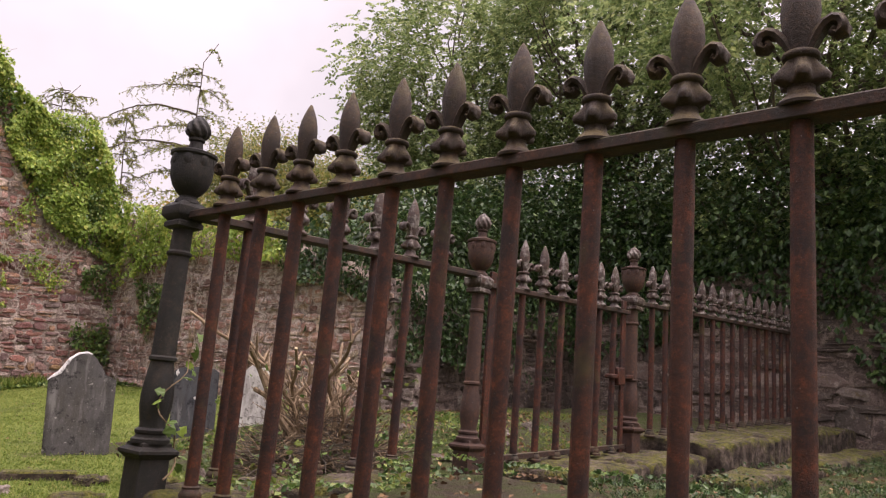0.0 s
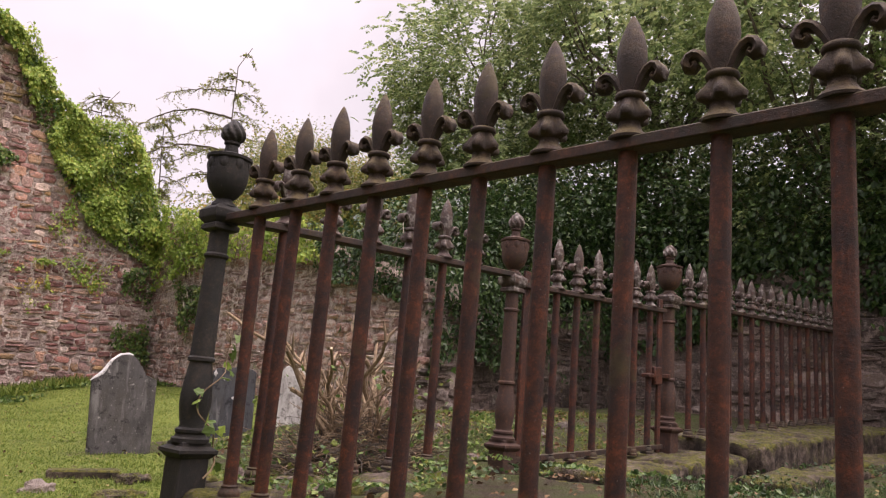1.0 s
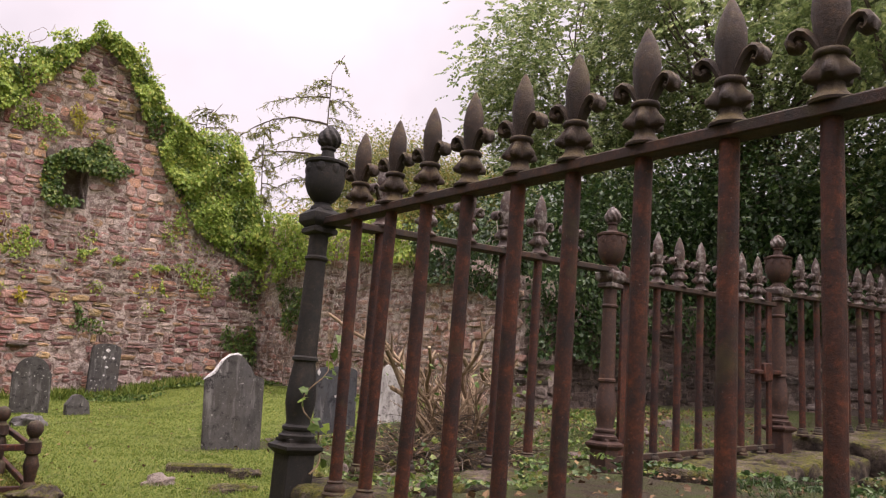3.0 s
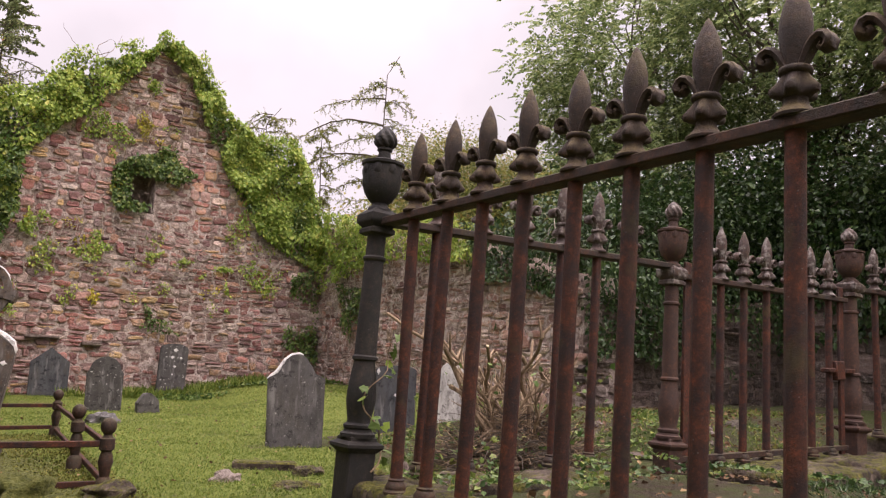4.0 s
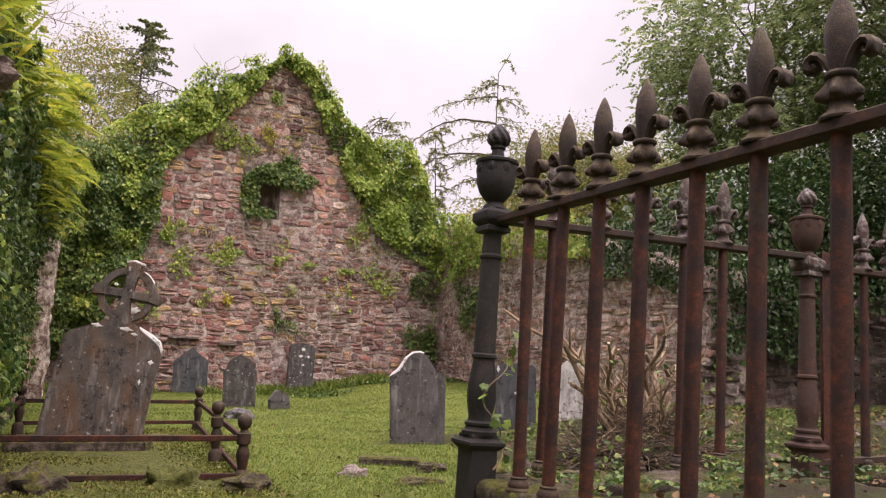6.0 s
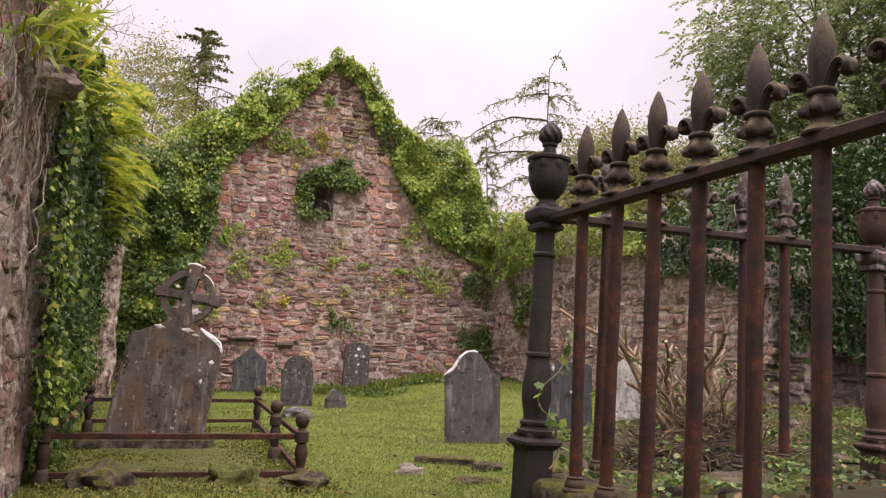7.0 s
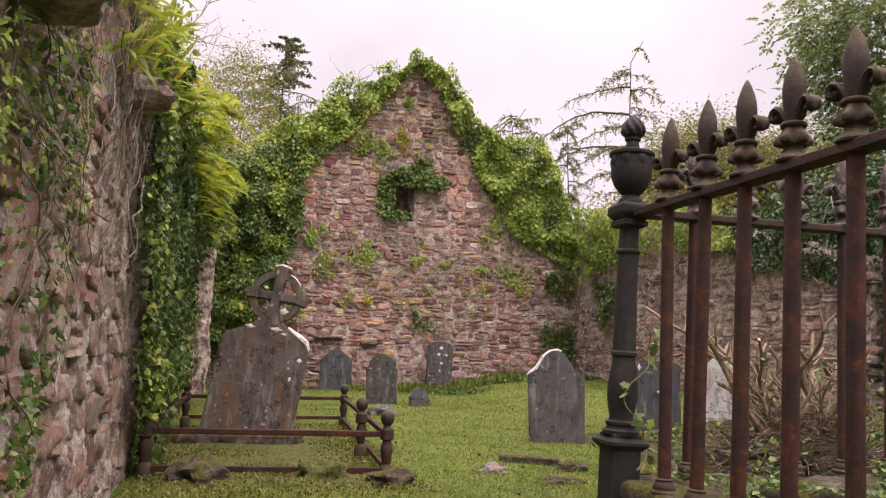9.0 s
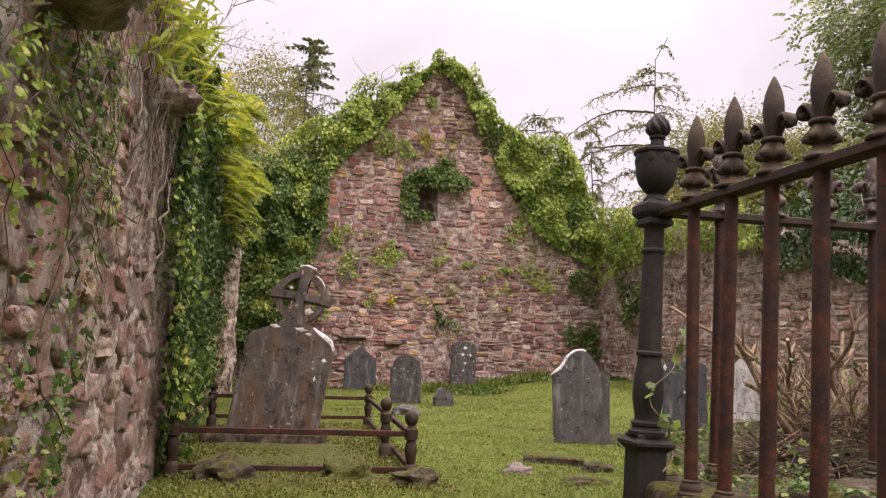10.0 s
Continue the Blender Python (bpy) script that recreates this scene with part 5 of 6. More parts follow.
# ---- ferns on the wall head ----
def fern(pos, heading, length):
    pts = []
    p = Vector(pos); d = Vector((math.cos(heading), math.sin(heading), 1.1)).normalized()
    for i in range(26):
        pts.append(p.copy()); p += d * length / 25; d = (d + Vector((0, 0, -0.085))).normalized()
    P, A, N, S = [], [], [], []
    for i, q in enumerate(pts[1:]):
        t = (pts[i + 1] - pts[i]).normalized(); s = t.cross(Vector((0, 0, 1))).normalized(); up = s.cross(t)
        w = length * 0.13 * math.sin(math.pi * min(1, (i + 2) / 27)) + 0.012
        for sg in (-1, 1):
            P.append(q); A.append(s * sg + t * 0.45); N.append(up); S.append(w)
    return P, A, N, S


def fern_clump(count, where, length, material, label, seed):
    P, A, N, S = [], [], [], []; r = random.Random(seed)
    for k in range(count):
        pos, head = where(r)
        for a, b in zip((P, A, N, S), fern(pos, head, r.uniform(*length))):
            a += list(b)
    me = leaves(PINNA, np.array(P), np.array(A), np.array(N), np.array(S) * 1.25, material, "fern")
    return stuff("fern", me, label, "fern")


fern_clump(80, lambda r: ((WEST_X + r.uniform(-0.15, 0.15), r.uniform(5.2, 9.6), 2.65 + r.uniform(-0.3, 0.2)), r.uniform(-1.3, 0.9)), (0.3, 0.58), M_FERN, "bright polypody ferns overhanging the wall head", 3)
fern_clump(64, lambda r: ((WEST_X + r.uniform(0.05, 0.25), r.uniform(6.0, 10.0), 2.4 + r.uniform(-0.4, 0.5)), r.uniform(-1.0, 0.8)), (0.35, 0.65), M_FERN, "ferns growing from the side wall", 4)
n = 260; fy = RNG.uniform(3.3, 5.6, n)
stuff("hart_tongue_fern", leaves(STRAP, np.c_[WEST_X + RNG.uniform(-0.02, 0.16, n), fy, 2.2 + 0.13 * (fy - 3.3) + RNG.uniform(-0.15, 0.45, n)], np.c_[RNG.uniform(0.1, 1.1, n), RNG.normal(0, 0.6, n), RNG.uniform(-0.35, 0.9, n)],
                                 np.c_[RNG.uniform(-0.2, 0.6, n), RNG.normal(0, 0.3, n), np.ones(n)], RNG.uniform(0.12, 0.27, n), M_FERN, "hart_tongue_fern"), "strap-leaved bright green ferns above the corbel", "fern")


# ---- trees ----
def branch_path(a, b, sag, r, n=7):
    a, b = Vector(a), Vector(b)
    return [a.lerp(b, i / (n - 1)) + Vector((r.uniform(-1, 1), r.uniform(-1, 1), r.uniform(-1, 1))) * 0.05 * (b - a).length * (0 < i < n - 1) + Vector((0, 0, sag * math.sin(math.pi * i / (n - 1)))) for i in range(n)]


def broadleaf(name, base, trunk_r, crowns, clumps, per, size, material, label, seed, pinnate=True, droop=0.5):
    """A tree: trunk, limbs to the crown's lobes and clumps of leaves. crowns: (centre, radii)."""
    r = random.Random(seed); rs = np.random.RandomState(seed)
    t = thing(name, pose(*base), label, "tree")
    vol = np.array([c[1][0] * c[1][1] * c[1][2] for c in crowns]); wood = Geo(); ends = []
    top = Vector(crowns[0][0]) - Vector(base)
    trunk = branch_path((0, 0, -0.3), top, 0.1, r, 9)
    wood.tube(trunk, [trunk_r * (1 - 0.85 * i / 8) for i in range(9)], 8)
    P, A, N, S = [], [], [], []
    which = rs.choice(len(crowns), clumps, p=vol / vol.sum())
    for ci in which:
        c, rad = crowns[ci]
        d = unit(rs.normal(0, 1, 3)); q = np.array(c) + d * np.array(rad) * rs.uniform(0.35, 1.0) ** 0.5 * (1 + 0.25 * noise.noise(Vector(d) * 2.3 + Vector((seed, 0, 0))))
        q = q - np.array(base); ends.append(q)
        for _ in range(per):
            dd = unit(d * 0.7 + rs.normal(0, 0.6, 3) + np.array((0, 0, -0.1)))
            o = q + rs.normal(0, size * 3.0, 3)
            if pinnate:
                ln = size * rs.uniform(2.5, 3.8); side = unit(np.cross(dd, (0, 0, 1)) + 1e-6)
                for i in range(4):
                    f = 0.3 + 0.22 * i; w = o + dd * ln * f + np.array((0, 0, -droop * ln * f * f * 0.6))
                    for sg in (-1, 1):
                        P.append(w); A.append(side * sg + dd * 0.7 + (0, 0, -0.25)); N.append((0, 0, 1) + rs.normal(0, 0.35, 3)); S.append(size * rs.uniform(0.75, 1.1))
                P.append(o + dd * ln + np.array((0, 0, -droop * ln * 0.6))); A.append(dd + (0, 0, -droop)); N.append((0, 0, 1) + rs.normal(0, 0.3, 3)); S.append(size)
            else:
                P.append(o); A.append(dd + (0, 0, -droop)); N.append((0, 0, 1) + rs.normal(0, 0.5, 3)); S.append(size * rs.uniform(0.6, 1.2))
    for q in ends[:: max(1, len(ends) // 32)]:
        k = r.randint(3, 7); path = branch_path(trunk[k], q, 0.15, r)
        wood.tube(path, [trunk_r * 0.26 * (1 - 0.85 * i / 6) for i in range(7)], 5)
    part("trunk", wood, M_BARK, t, "branching bark-covered trunk")
    crown = new("crown", leaves(KITE, np.array(P), np.array(A), np.array(N), np.array(S), material, "crown")); crown.parent = t
    tagged(crown, "leafy crown", kind="stuff")
    return t


broadleaf("ash_tree", (14.6, 12.3, 0), 0.22, [((14.8, 12.5, 8.6), (3.0, 3.0, 3.4)), ((13.6, 11.2, 5.0), (1.9, 2.4, 1.9))], 480, 14, 0.105, M_ASH, "tall green ash tree behind the boundary wall", 1)
broadleaf("ash_tree", (15.2, 8.0, 0), 0.25, [((15.4, 8.2, 8.6), (3.0, 3.2, 3.6))], 500, 14, 0.105, M_ASH, "tall green ash tree overhanging the railed plot", 2)
broadleaf("ash_tree", (14.8, 3.4, 0), 0.25, [((15.0, 3.6, 8.0), (3.0, 3.2, 3.8)), ((13.4, 3.2, 4.4), (1.5, 2.6, 1.5)), ((10.6, 3.0, 6.9), (2.4, 3.0, 1.3))], 720, 10, 0.105, M_ASH, "tall green ash tree over the boundary wall", 3)
broadleaf("ash_tree", (14.6, -1.5, 0), 0.25, [((14.6, -1.3, 7.6), (3.0, 3.2, 3.8)), ((13.2, -0.5, 4.2), (1.5, 2.6, 1.4))], 380, 10, 0.105, M_ASH, "green ash tree at the end of the plot", 4)
# the elder bushes' shade is put into their dark leaf colour
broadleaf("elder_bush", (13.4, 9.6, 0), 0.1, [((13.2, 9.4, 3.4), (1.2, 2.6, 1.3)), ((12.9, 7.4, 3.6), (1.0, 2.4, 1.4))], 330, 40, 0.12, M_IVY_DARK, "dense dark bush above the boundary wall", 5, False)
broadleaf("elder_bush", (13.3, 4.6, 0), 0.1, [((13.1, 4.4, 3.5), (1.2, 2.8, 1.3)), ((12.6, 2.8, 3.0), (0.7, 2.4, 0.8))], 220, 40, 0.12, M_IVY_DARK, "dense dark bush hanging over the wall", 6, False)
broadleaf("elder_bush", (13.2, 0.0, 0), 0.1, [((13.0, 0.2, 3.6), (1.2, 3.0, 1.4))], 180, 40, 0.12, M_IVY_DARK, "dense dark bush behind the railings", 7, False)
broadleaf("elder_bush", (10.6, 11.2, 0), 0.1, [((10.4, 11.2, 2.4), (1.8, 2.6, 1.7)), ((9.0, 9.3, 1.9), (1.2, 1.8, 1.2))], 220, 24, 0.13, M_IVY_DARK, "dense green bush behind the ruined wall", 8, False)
# added bush; its dark leaves stand in for shade behind the cross wall
broadleaf("elder_bush", (9.4, 9.0, 0), 0.09, [((9.5, 8.7, 2.9), (1.5, 1.0, 1.2)), ((8.6, 9.6, 2.8), (0.9, 1.0, 0.9)), ((11.2, 8.4, 3.0), (1.3, 1.0, 1.3))], 260, 40, 0.1, M_IVY_DARK, "elder bush added behind the cross wall, shade in its leaf colour", 13, False)
broadleaf("hazel_bush", (9.6, 17.2, 0), 0.1, [((9.4, 17.0, 2.9), (2.0, 2.0, 1.9)), ((12.0, 17.0, 3.4), (2.4, 2.4, 2.0)), ((8.3, 15.0, 3.2), (0.8, 1.6, 1.0))], 300, 22, 0.12, M_SHRUB, "light green hedge bushes behind the chapel", 9, False)
broadleaf("hazel_bush", (14.0, 20.5, 0), 0.1, [((14.2, 20.4, 6.2), (2.3, 2.0, 2.6)), ((17.0, 20.0, 5.4), (2.6, 2.6, 3.2)), ((11.8, 20.0, 3.8), (2.2, 2.0, 1.8))], 1250, 54, 0.085, M_SHRUB, "yellow-green young tree beyond the chapel", 10, False)
broadleaf("hazel_bush", (15.0, 20.8, 0), 0.1, [((14.6, 20.6, 6.3), (1.9, 1.5, 2.2)), ((16.4, 20.0, 5.6), (1.6, 1.5, 2.4)), ((12.6, 20.4, 4.4), (1.5, 1.4, 1.5))], 620, 60, 0.095, M_SHRUB, "full yellow-green young tree behind the hedge", 14, False)
broadleaf("birch_sapling", (-0.4, 19.5, 0), 0.09, [((-0.3, 19.5, 6.4), (1.2, 1.5, 2.1)), ((-0.9, 17.5, 4.6), (1.0, 1.4, 1.2)), ((0.3, 18.5, 4.6), (0.7, 1.0, 1.0))], 700, 26, 0.07, M_SHRUB, "thin light green sapling behind the side wall", 11, False)
broadleaf("bramble_bush", (-1.3, 10.0, 0), 0.06, [((-1.2, 10.5, 3.5), (0.7, 1.8, 0.6)), ((-1.2, 7.5, 3.3), (0.5, 1.5, 0.5))], 90, 16, 0.09, M_SHRUB, "scrubby bush on the side wall head", 12, False)


def thicket():
    """The far wooded bank: a deep mass of leaves behind the trees."""
    n = 32000; y = RNG.uniform(-8, 21, n); x = RNG.uniform(16.5, 20, n)
    top = 5.6 + 1.6 * lumps(np.c_[y, x * 0, x * 0], 0.5, 2) + 0.7 * lumps(np.c_[y, x * 0, x * 0], 1.7, 4) 
    z = 1.0 + (top - 1.0) * RNG.uniform(0, 1, n) ** 0.7
    pos = np.c_[x, y, z]
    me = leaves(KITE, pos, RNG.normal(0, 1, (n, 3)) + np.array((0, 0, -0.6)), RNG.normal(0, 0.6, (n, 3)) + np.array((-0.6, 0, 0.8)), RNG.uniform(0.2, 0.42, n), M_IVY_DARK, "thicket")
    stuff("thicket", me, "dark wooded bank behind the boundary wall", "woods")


thicket()


def far_hedge():
    """The dense hedge beyond the chapel."""
    n = 40000; x = RNG.uniform(7.6, 19, n); y = RNG.uniform(16.6, 19.5, n) + 0.12 * (x - 8)
    top = 3.7 + 0.38 * (x - 8) + 0.9 * lumps(np.c_[x, y * 0, y * 0], 0.6, 21) + 0.5 * lumps(np.c_[x, y * 0, y * 0], 1.9, 24)
    z = 0.2 + (top - 0.2) * RNG.uniform(0, 1, n) ** 0.6
    me = leaves(KITE, np.c_[x, y, z], RNG.normal(0, 1, (n, 3)) + np.array((0, 0, -0.4)), RNG.normal(0, 0.6, (n, 3)) + np.array((-0.3, -0.6, 0.8)), RNG.uniform(0.1, 0.2, n), M_SHRUB, "hedge")
    stuff("hedge", me, "light green hedge beyond the chapel walls", "hedge")


far_hedge()


def conifer(name, base, height, spread, low, branches, material, label, seed, needles, size, droop, wob=0.0, bare=0.0, power=0.75, crowd=1.0):
    r = random.Random(seed); t = thing(name, pose(*base), label, "tree"); wood = Geo()
    bend = lambda z: Vector((wob * math.sin(z * 0.55), wob * 0.5 * math.cos(z * 0.4), z))
    n = 12
    wood.tube([bend(height * i / (n - 1)) for i in range(n)], [0.011 * height * (1 - 0.93 * i / (n - 1)) for i in range(n)], 7)
    P, A, N, S = [], [], [], []
    for b in range(branches):
        f = low + (1 - low) * ((b + r.random()) / branches) ** crowd; z = height * f; ln = spread * (1 - f) ** power * r.uniform(0.5, 1.2) + 0.12
        a = r.uniform(0, 2 * math.pi); root = bend(z); pts = []; k = 9
        for i in range(k):
            g = i / (k - 1)
            pts.append(root + Vector((math.cos(a) * ln * g + r.uniform(-.04, .04) * ln * g, math.sin(a) * ln * g, ln * (0.22 * g - droop * g * g) + r.uniform(-.02, .02) * ln)))
        wood.tube(pts, [0.042 * (0.4 + 0.6 * (1 - f)) * (1 - 0.75 * i / (k - 1)) + 0.006 for i in range(k)], 4)
        for i in range(1, k):
            q0 = pts[i]
            for s in range(3):
                tw = Vector((r.uniform(-1, 1), r.uniform(-1, 1), r.uniform(-1.3, 0.1))).normalized() * ln * 0.22 * (1.15 - i / k) * r.uniform(0.4, 1.3)
                e = q0 + tw
                wood.tube([q0, q0.lerp(e, 0.5) + Vector((0, 0, 0.02)), e], [0.011, 0.009, 0.006], 3)
                if r.random() < bare:
                    continue
                for j in range(needles):
                    w = q0.lerp(e, (j + 0.5) / needles)
                    d = Vector((r.uniform(-1, 1), r.uniform(-1, 1), r.uniform(-.8, .6))) + tw.normalized() * 0.8
                    P.append(w); A.append(d); N.append((r.uniform(-1, 1), r.uniform(-1, 1), 1)); S.append(size * r.uniform(0.6, 1.2))
    part("trunk", wood, M_BARK, t, "bare-branched trunk")
    fol = new("foliage", leaves(KITE, np.array(P), np.array([tuple(v) for v in A]), np.array(N), np.array(S), material, "foliage")); fol.parent = t
    tagged(fol, "needle foliage", kind="stuff")
    return t


def larch(base, height, arms, fill, label, seed):
    """A gaunt larch. arms: (height, heading, length, lift, sag), heading in degrees from the across-path, then `fill` (count, low, longest) more at random."""
    r = random.Random(seed); t = thing("larch_tree", pose(*base) @ Matrix.Rotation(radians(-29.8), 4, "Z"), label, "tree"); wood = Geo(); n = 16
    trunk = lambda z: Vector((0.03 * math.sin(z * 1.3) + 0.45 * max(0, (z - height + 0.75) / 0.75) ** 2, 0.05 * math.cos(z), z))
    wood.tube([trunk(height * i / (n - 1)) for i in range(n)], [0.0075 * height * (1 - 0.92 * (i / (n - 1)) ** 0.6) + 0.004 for i in range(n)], 7)
    P, A, S = [], [], []
    arms = list(arms) + [(r.uniform(fill[1], height - 0.3), r.uniform(0, 360), fill[2] * r.uniform(0.35, 1.0), r.uniform(-.1, .2), r.uniform(0.1, 0.6)) for _ in range(fill[0])]
    for z, head, ln, lift, sag in arms:
        ln *= 1 - 0.55 * max(0, (z - 0.9 * height) / (0.1 * height)) if ln > 1.2 else 1
        a = radians(head); k = max(6, int(ln / 0.14)); pts = []
        for i in range(k + 1):
            f = i / k
            pts.append(trunk(z) + Vector((math.cos(a) * ln * f, math.sin(a) * ln * f, lift * f - sag * f ** 2.6)) + Vector((r.gauss(0, 1), r.gauss(0, 1), r.gauss(0, 1))) * 0.022 * (i > 0))
        wood.tube(pts, [(0.007 + 0.010 * ln) * (1 - 0.8 * i / k) + 0.004 for i in range(k + 1)], 5)
        for i in range(1, k + 1):
            for _ in range(3):
                d = Vector((r.gauss(0, .5) + 0.4 * math.cos(a), r.gauss(0, .5) + 0.4 * math.sin(a), r.gauss(-0.45, 0.45))).normalized()
                tl = r.uniform(0.08, 0.4) * (0.6 + 0.3 * min(ln, 2)); p = pts[i]; tw = []
                for j in range(5):
                    tw.append(p.copy()); p = p + d * tl / 4; d = (d + Vector((r.gauss(0, .15), r.gauss(0, .15), -0.12))).normalized()
                wood.tube(tw, [0.006, 0.0055, 0.005, 0.004, 0.003], 3)
                if r.random() < 0.25:
                    continue
                for q in tw[1:]:
                    for _ in range(4):
                        P.append(q + Vector((r.gauss(0, .012), r.gauss(0, .012), r.gauss(0, .012)))); A.append((r.gauss(0, 1), r.gauss(0, 1), r.gauss(0.2, 0.8))); S.append(r.uniform(0.03, 0.065))
    part("trunk", wood, M_BARK, t, "gaunt trunk with drooping half-bare arms")
    rs = np.random.RandomState(seed)
    fol = new("foliage", leaves(KITE, np.array([tuple(p) for p in P]), np.array(A), rs.normal(0, 1, (len(P), 3)), np.array(S), M_LARCH, "foliage")); fol.parent = t
    tagged(fol, "tufts of dull green needles", kind="stuff")


larch((12.87, 22.47, 0), 11.8, [(10.75, 190, 0.5, 0.0, 0.1), (10.6, 172, 0.85, 0.05, 0.25), (10.55, -10, 0.7, -0.1, 0.3), (10.25, 200, 0.8, -0.1, 0.3),
                                  (10.1, 184, 2.2, -0.1, 0.4), (10.0, -20, 1.1, -0.3, 0.35), (9.1, 178, 3.2, 0.75, 1.65), (9.05, 5, 1.0, 0.0, 0.1), (8.75, 190, 1.9, -0.4, 0.3), (8.4, -15, 1.6, 0.1, 0.5),
                                  (8.0, 172, 1.9, -0.2, 0.45), (7.9, 188, 3.3, 0.5, 1.6), (7.3, 20, 1.9, 0.0, 0.5), (7.1, 185, 1.9, -0.1, 0.5)], (13, 6.2, 1.5), "gaunt larch with one long arching drooping arm behind the chapel", 1)
larch((11.0, 23.54, 0), 9.2, [(8.6, 200, 0.5, 0.0, 0.2), (8.0, 10, 0.8, 0.0, 0.3), (7.4, 180, 0.9, 0.0, 0.35), (6.8, 0, 0.9, 0.0, 0.4)], (20, 5.6, 0.6), "thin half-bare larch sapling beside the larger larch", 2)
larch((9.3, 24.5, 0), 9.5, [(9.25, 180, 0.9, 0.1, 0.4), (9.0, 20, 0.9, 0.3, 0.1), (8.7, 175, 1.3, 0.2, 0.5), (8.6, 0, 1.0, 0.2, 0.3)], (10, 8.2, 0.9), "bare larch top showing over the gable slope", 3)
conifer("spruce_tree", (1.4, 32.0, 0), 14.3, 6.6, 0.3, 120, M_NEEDLE, "dark green spruce tree beyond the chapel", 4, 7, 0.11, 0.3, 0.05, 0.06, 0.6, 0.85)


# ---- cut-back bush in the plot ----
def cut_bush():
    base = (3.98, 4.65, ground_z(3.98, 4.65))
    t = thing("cut_back_bush", pose(*base), "hard-pruned bush with pale sawn stems and dead twigs", "bush")
    r = random.Random(8); twigs = Geo(); dead = Geo()
    part("stump", Geo().lathe([(0.26, -0.1), (0.24, 0.05), (0.17, 0.16), (0.09, 0.22)], 12, None, 0.16, 5), M_BARK, t, "woody root stump")
    for k in range(20):
        a = r.uniform(0, 2 * math.pi); ln = r.uniform(0.45, 0.95) + 0.5 * (k % 3 == 0); lean = r.uniform(0.15, 0.95) * (0.6 if k % 3 == 0 else 1)
        p = Vector((0.12 * math.cos(a), 0.12 * math.sin(a), 0.08)); d = Vector((math.cos(a) * lean, math.sin(a) * lean, 1)).normalized(); pts = []
        for i in range(9):
            pts.append(p.copy()); p += d * ln / 8; d = (d + Vector((r.gauss(0, .3), r.gauss(0, .3), 0.1))).normalized()
        r0 = r.uniform(0.012, 0.024) + 0.007 * (k % 3 == 0)
        ob = part("stem", Geo().tube(pts, [r0 * (1 - 0.45 * i / 8) for i in range(9)], 7), M_TWIG, t, "pruned woody stem")
        end = pts[-1]; q = (pts[-1] - pts[-2]).to_track_quat("Z", "Y").to_matrix().to_4x4()
        part("cut_end", Geo().lathe([(r0 * 0.62, -0.004), (r0 * 0.6, 0.003), (r0 * 0.2, 0.005)], 8, Matrix.Translation(end) @ q), M_CUT, ob, "pale sawn end")
        for j in range(4):
            i = r.randint(4, 8); q0 = pts[i]; dd = (Vector((r.gauss(0, .7), r.gauss(0, .7), 0.9))).normalized(); sl = r.uniform(0.08, 0.22); r1 = r0 * r.uniform(0.45, 0.65)
            stub = part("stub", Geo().tube([q0, q0 + dd * sl * 0.4 + Vector((0, 0, 0.01)), q0 + dd * sl], [r1 * 1.15, r1, r1 * 0.95], 6), M_TWIG, ob)
            e1 = Matrix.Translation(q0 + dd * sl) @ dd.to_track_quat("Z", "Y").to_matrix().to_4x4()
            twigs.tube([e1 @ Vector((0, 0, -0.005)), e1 @ Vector((0, 0, 0.03))], [0.006, 0.004], 4)
        for j in range(5):
            i = r.randint(2, 7); q0 = pts[i]; dd = Vector((r.gauss(0, 1), r.gauss(0, 1), r.uniform(-0.2, 1))).normalized(); pp = []
            for s in range(6):
                pp.append(q0.copy()); q0 = q0 + dd * r.uniform(0.04, 0.075); dd = (dd + Vector((r.gauss(0, .2), r.gauss(0, .2), 0.06))).normalized()
            twigs.tube(pp, [0.008 * (1 - 0.75 * s / 5) for s in range(6)], 4)
    for k in range(1500):
        a, d = r.uniform(0, 2 * math.pi), r.uniform(0.05, 0.62)
        p = Vector((d * math.cos(a), d * math.sin(a), r.uniform(0.0, 0.52 * (0.75 - d) + 0.1))); dd = Vector((r.gauss(0, 1), r.gauss(0, 1), r.gauss(0.1, .35))).normalized(); pp = []
        for s in range(6):
            pp.append(p.copy()); p = p + dd * r.uniform(0.05, 0.1); dd = (dd + Vector((r.gauss(0, .25), r.gauss(0, .25), -0.05))).normalized(); p.z = max(p.z, -0.02)
        (dead if k % 5 < 3 else twigs).tube(pp, [0.006 * (1 - 0.7 * s / 5) for s in range(6)], 4)
    tagged(part("brushwood", twigs, M_TWIG, t, "tangle of dead twigs"), kind="stuff")
    tagged(part("dead_brush", dead, M_BARK, t, "dark heap of rotting twigs"), kind="stuff")
    rs = np.random.RandomState(12); n = 520; a = rs.uniform(0, 2 * np.pi, n); d = rs.uniform(0.3, 0.95, n)
    new_growth = np.c_[d * np.cos(a), d * np.sin(a), rs.uniform(0.0, 0.35, n) + 0.5 * (rs.uniform(0, 1, n) > 0.85)]
    me = leaves(IVYLEAF, new_growth, rs.normal(0, 1, (n, 3)), rs.normal(0, 0.5, (n, 3)) + np.array((0, 0, 1)), rs.uniform(0.025, 0.055, n), M_IVY, "regrowth")
    tagged(part("regrowth", me, M_IVY, t, "fresh ivy leaves among the twigs"), kind="stuff")


cut_bush()


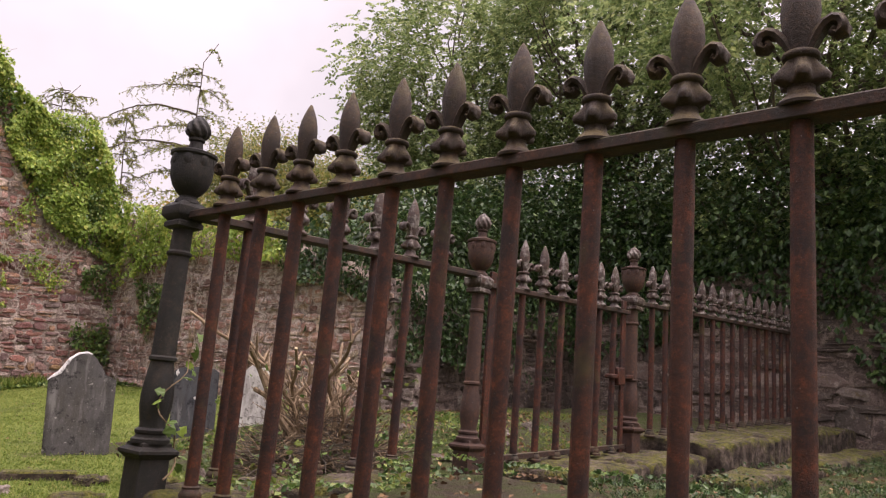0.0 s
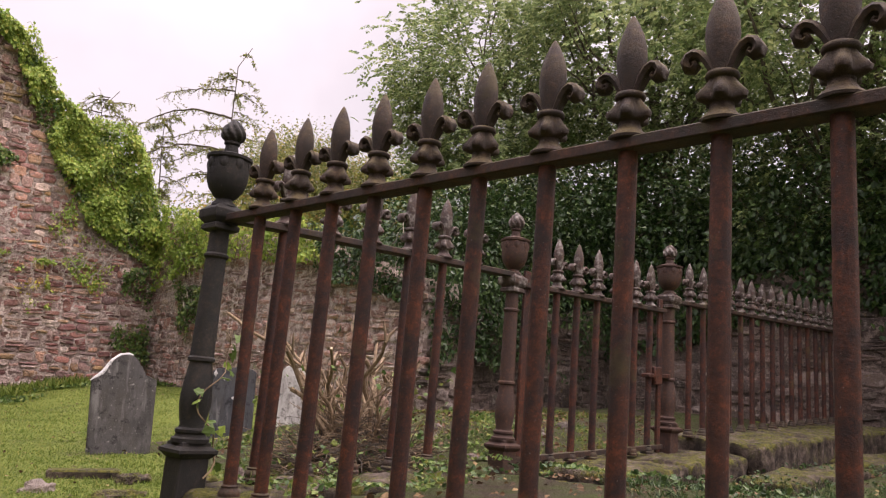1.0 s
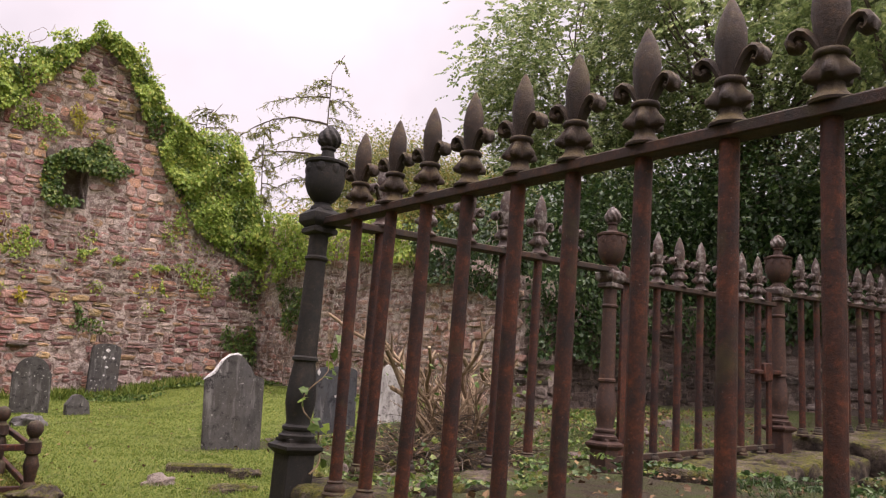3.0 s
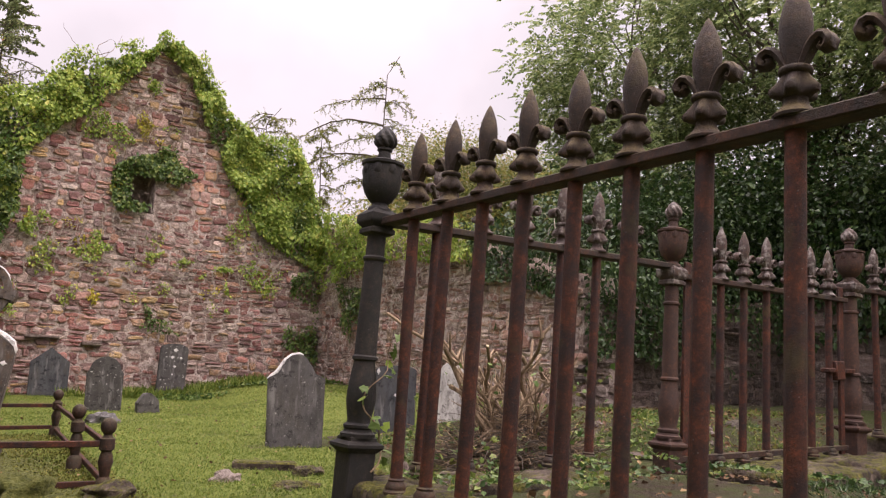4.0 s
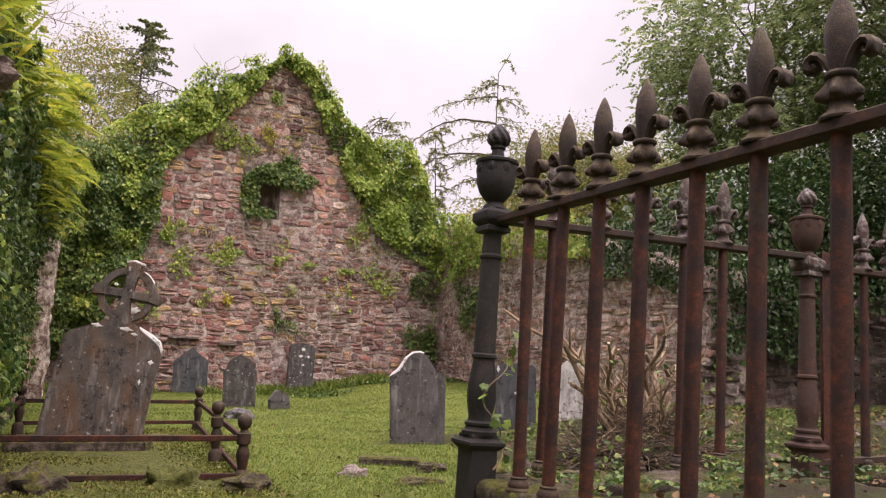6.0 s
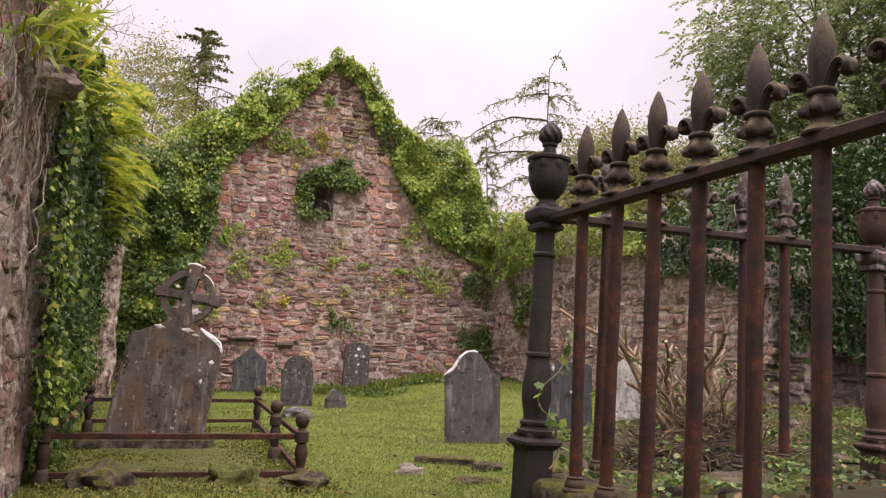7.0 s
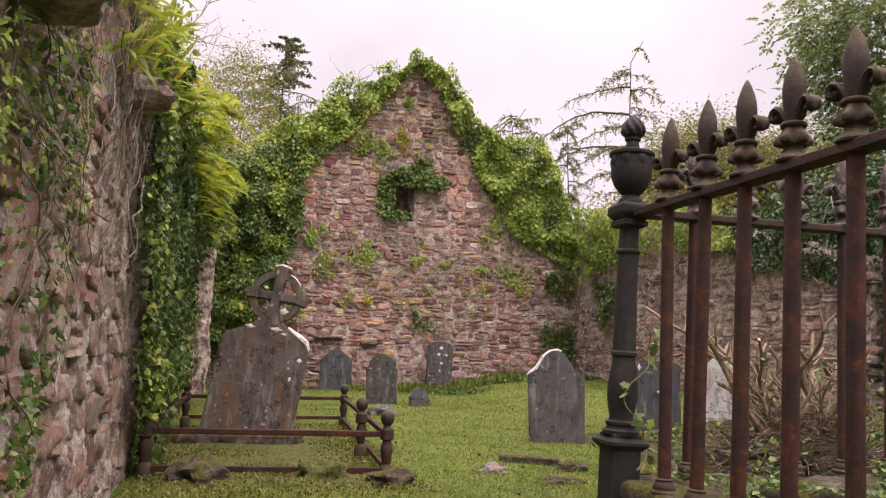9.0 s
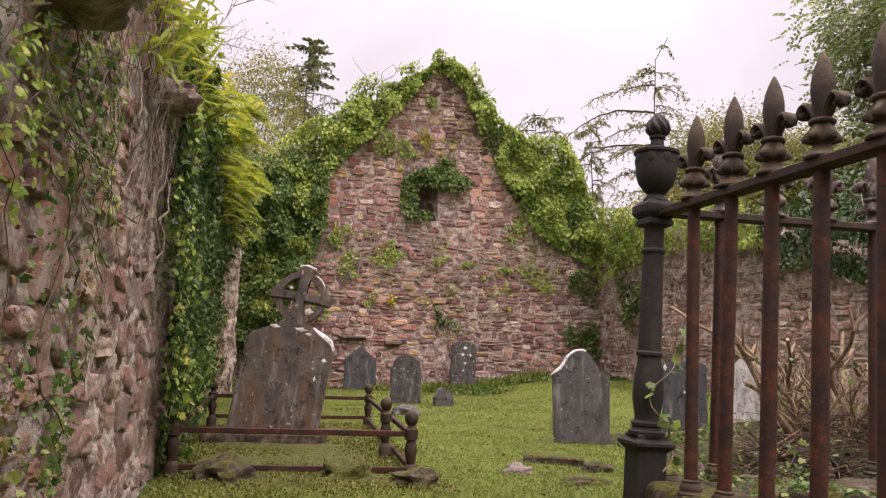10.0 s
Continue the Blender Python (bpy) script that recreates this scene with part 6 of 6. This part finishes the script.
# ---- grass, weeds and fallen leaves ----
def gz(x, y):
    bed = np.where((x > 1.95) & (y < 3.3), 0.2 * np.clip((5.6 - x) / 1.6, 0, 1) + 0.02, 0)
    return np.array([ground_z(a, b) for a, b in zip(x, y)]) + bed


def scatter(name, n, x0, x1, y0, y1, size, shape, material, label, category, upright, lift=0.0, keep=None, near=False):
    x = RNG.uniform(x0, x1, n); y = RNG.uniform(y0, y1, n) if not near else y0 + (y1 - y0) * RNG.uniform(0, 1, n) ** 1.7
    if keep is not None:
        ok = keep(x, y); x, y = x[ok], y[ok]
    pos = np.c_[x, y, gz(x, y) + lift]
    along = RNG.normal(0, 1, (len(x), 3)) * np.array((1, 1, 0.2)) + np.array((0, 0, upright))
    normal = np.array((0, 0, 1.0)) * (1 - min(upright, 1)) + RNG.normal(0, 0.5, (len(x), 3))
    return stuff(name, leaves(shape, pos, along, normal, size * RNG.uniform(0.5, 1.3, len(x)), material, name), label, category)


lawn_keep = lambda x, y: ~((x > FENCE_X - 0.25) & (y < FENCE_Y + 0.25)) & ~((x > 3.4) & (y < 7.2)) | ((x > 2.0) & (x < 3.4) & (y > 3.5))
scatter("grass", 190000, -0.6, 7.2, 3.0, 15.1, 0.032, BLADE, M_GRASS, "short uneven lawn grass among the graves", "grass", 1.1, 0, lawn_keep, True)
scatter("grass", 9000, -0.6, 7.2, 14.2, 15.15, 0.16, BLADE, M_GRASS, "long grass along the gable foot", "grass", 1.6, 0, lambda x, y: lumps(np.c_[x, y, 0 * x], 0.9, 3) > -0.1)
scatter("weeds", 4200, 3.4, 7.2, 13.2, 15.1, 0.075, KITE, M_IVY, "leafy weeds at the gable foot", "weeds", 0.7, 0.03, lambda x, y: lumps(np.c_[x, y, 0 * x], 1.1, 8) > 0.05)
scatter("weeds", 7000, 3.3, 7.4, 3.5, 6.6, 0.045, KITE, M_IVY, "ivy and weeds covering the bank", "weeds", 0.35, 0.07, lambda x, y: lumps(np.c_[x, y, 0 * x], 1.3, 5) > 0.02)
scatter("weeds", 2600, 2.0, 5.2, 2.5, 3.5, 0.036, KITE, M_IVY, "low weeds and ivy along the kerb", "weeds", 0.4, 0.1, lambda x, y: lumps(np.c_[x, y, 0 * x], 2.2, 6) > 0.05)
# shade from the trees overhead is put into these weeds' darker leaf colour
scatter("weeds", 15000, 2.8, 11.5, 0.2, 2.4, 0.05, BLADE, M_IVY_DARK, "rough grass and weeds inside the railed plot, tree shade in their colour", "weeds", 1.0, 0.05, lambda x, y: lumps(np.c_[x, y, 0 * x], 1.2, 15) > -0.02)
scatter("weeds", 4200, 2.2, 9.5, 0.4, 2.9, 0.038, KITE, M_IVY_DARK, "low leafy weeds inside the railed plot, tree shade in their colour", "weeds", 0.4, 0.1, lambda x, y: lumps(np.c_[x, y, 0 * x], 1.6, 16) > 0.12)
scatter("fallen_leaves", 1400, 2.0, 9.0, 0.4, 3.2, 0.045, KITE, M_LITTER, "brown fallen leaves inside the railed plot", "leaves", 0.05, 0.05)
scatter("weeds", 8000, 3.4, 9.0, 3.6, 7.0, 0.055, BLADE, M_GRASS, "rough grass on the weedy bank", "weeds", 1.0, 0.06, lambda x, y: lumps(np.c_[x, y, 0 * x], 1.1, 25) > 0.0)
scatter("fallen_leaves", 2400, 3.4, 9.0, 3.5, 6.8, 0.05, KITE, M_LITTER, "brown fallen leaves on the soil", "leaves", 0.05, 0.07)
scatter("fallen_leaves", 700, 0, 7.0, 3.6, 14.5, 0.035, KITE, M_LITTER, "fallen leaves on the lawn", "leaves", 0.1, 0.03)
scatter("clover", 15000, -0.6, 7.2, 3.2, 14.8, 0.018, KITE, M_GRASS, "low clover and daisies in the lawn", "clover", 0.3, 0.012, lambda x, y: lawn_keep(x, y) & (lumps(np.c_[x, y, 0 * x], 1.6, 31) > 0.0), True)
scatter("moss_tufts", 15000, -0.55, 1.2, 4.3, 8.2, 0.02, KITE, M_MOSS_LEAF, "mossy tufts around the railed grave", "moss", 0.9, 0.02)


# ---- ivy sprig on the corner post ----
def post_sprig():
    t = thing("ivy_sprig", pose(FENCE_X, FENCE_Y, KERB), "thin ivy shoot climbing the black corner post", "ivy")
    g = Geo(); r = random.Random(3); pts = []
    for i in range(22):
        a = -1.4 + 0.9 * math.sin(i * 0.45); rad = 0.092 + 0.01 * math.sin(i)
        pts.append(Vector((rad * math.cos(a) + 0.05 * i / 22, rad * math.sin(a), 0.05 + 0.032 * i)))
    g.tube(pts, [0.005 - 0.00015 * i for i in range(22)], 5)
    part("shoot", g, M_TWIG, t, "thin brown ivy stem")
    v, f = IVYLEAF
    for i in range(16):
        p = pts[1 + int(i * 1.3)]; out = Vector((p.x, p.y, 0)).normalized()
        al = (Vector((r.gauss(0, 1), r.gauss(0, 1), r.gauss(-.2, .6))) + out * 0.4).normalized(); n = (out + Vector((r.gauss(0, .3), r.gauss(0, .3), .5))).normalized(); n = (n - al * n.dot(al)).normalized(); s = n.cross(al)
        m = Matrix((al, s, n)).transposed().to_4x4(); m.translation = p + out * 0.02
        part("leaf", Geo().add(v * r.uniform(0.032, 0.058), f, m), M_IVY if i % 4 else M_IVY_LIGHT, t, smooth=0)


post_sprig()
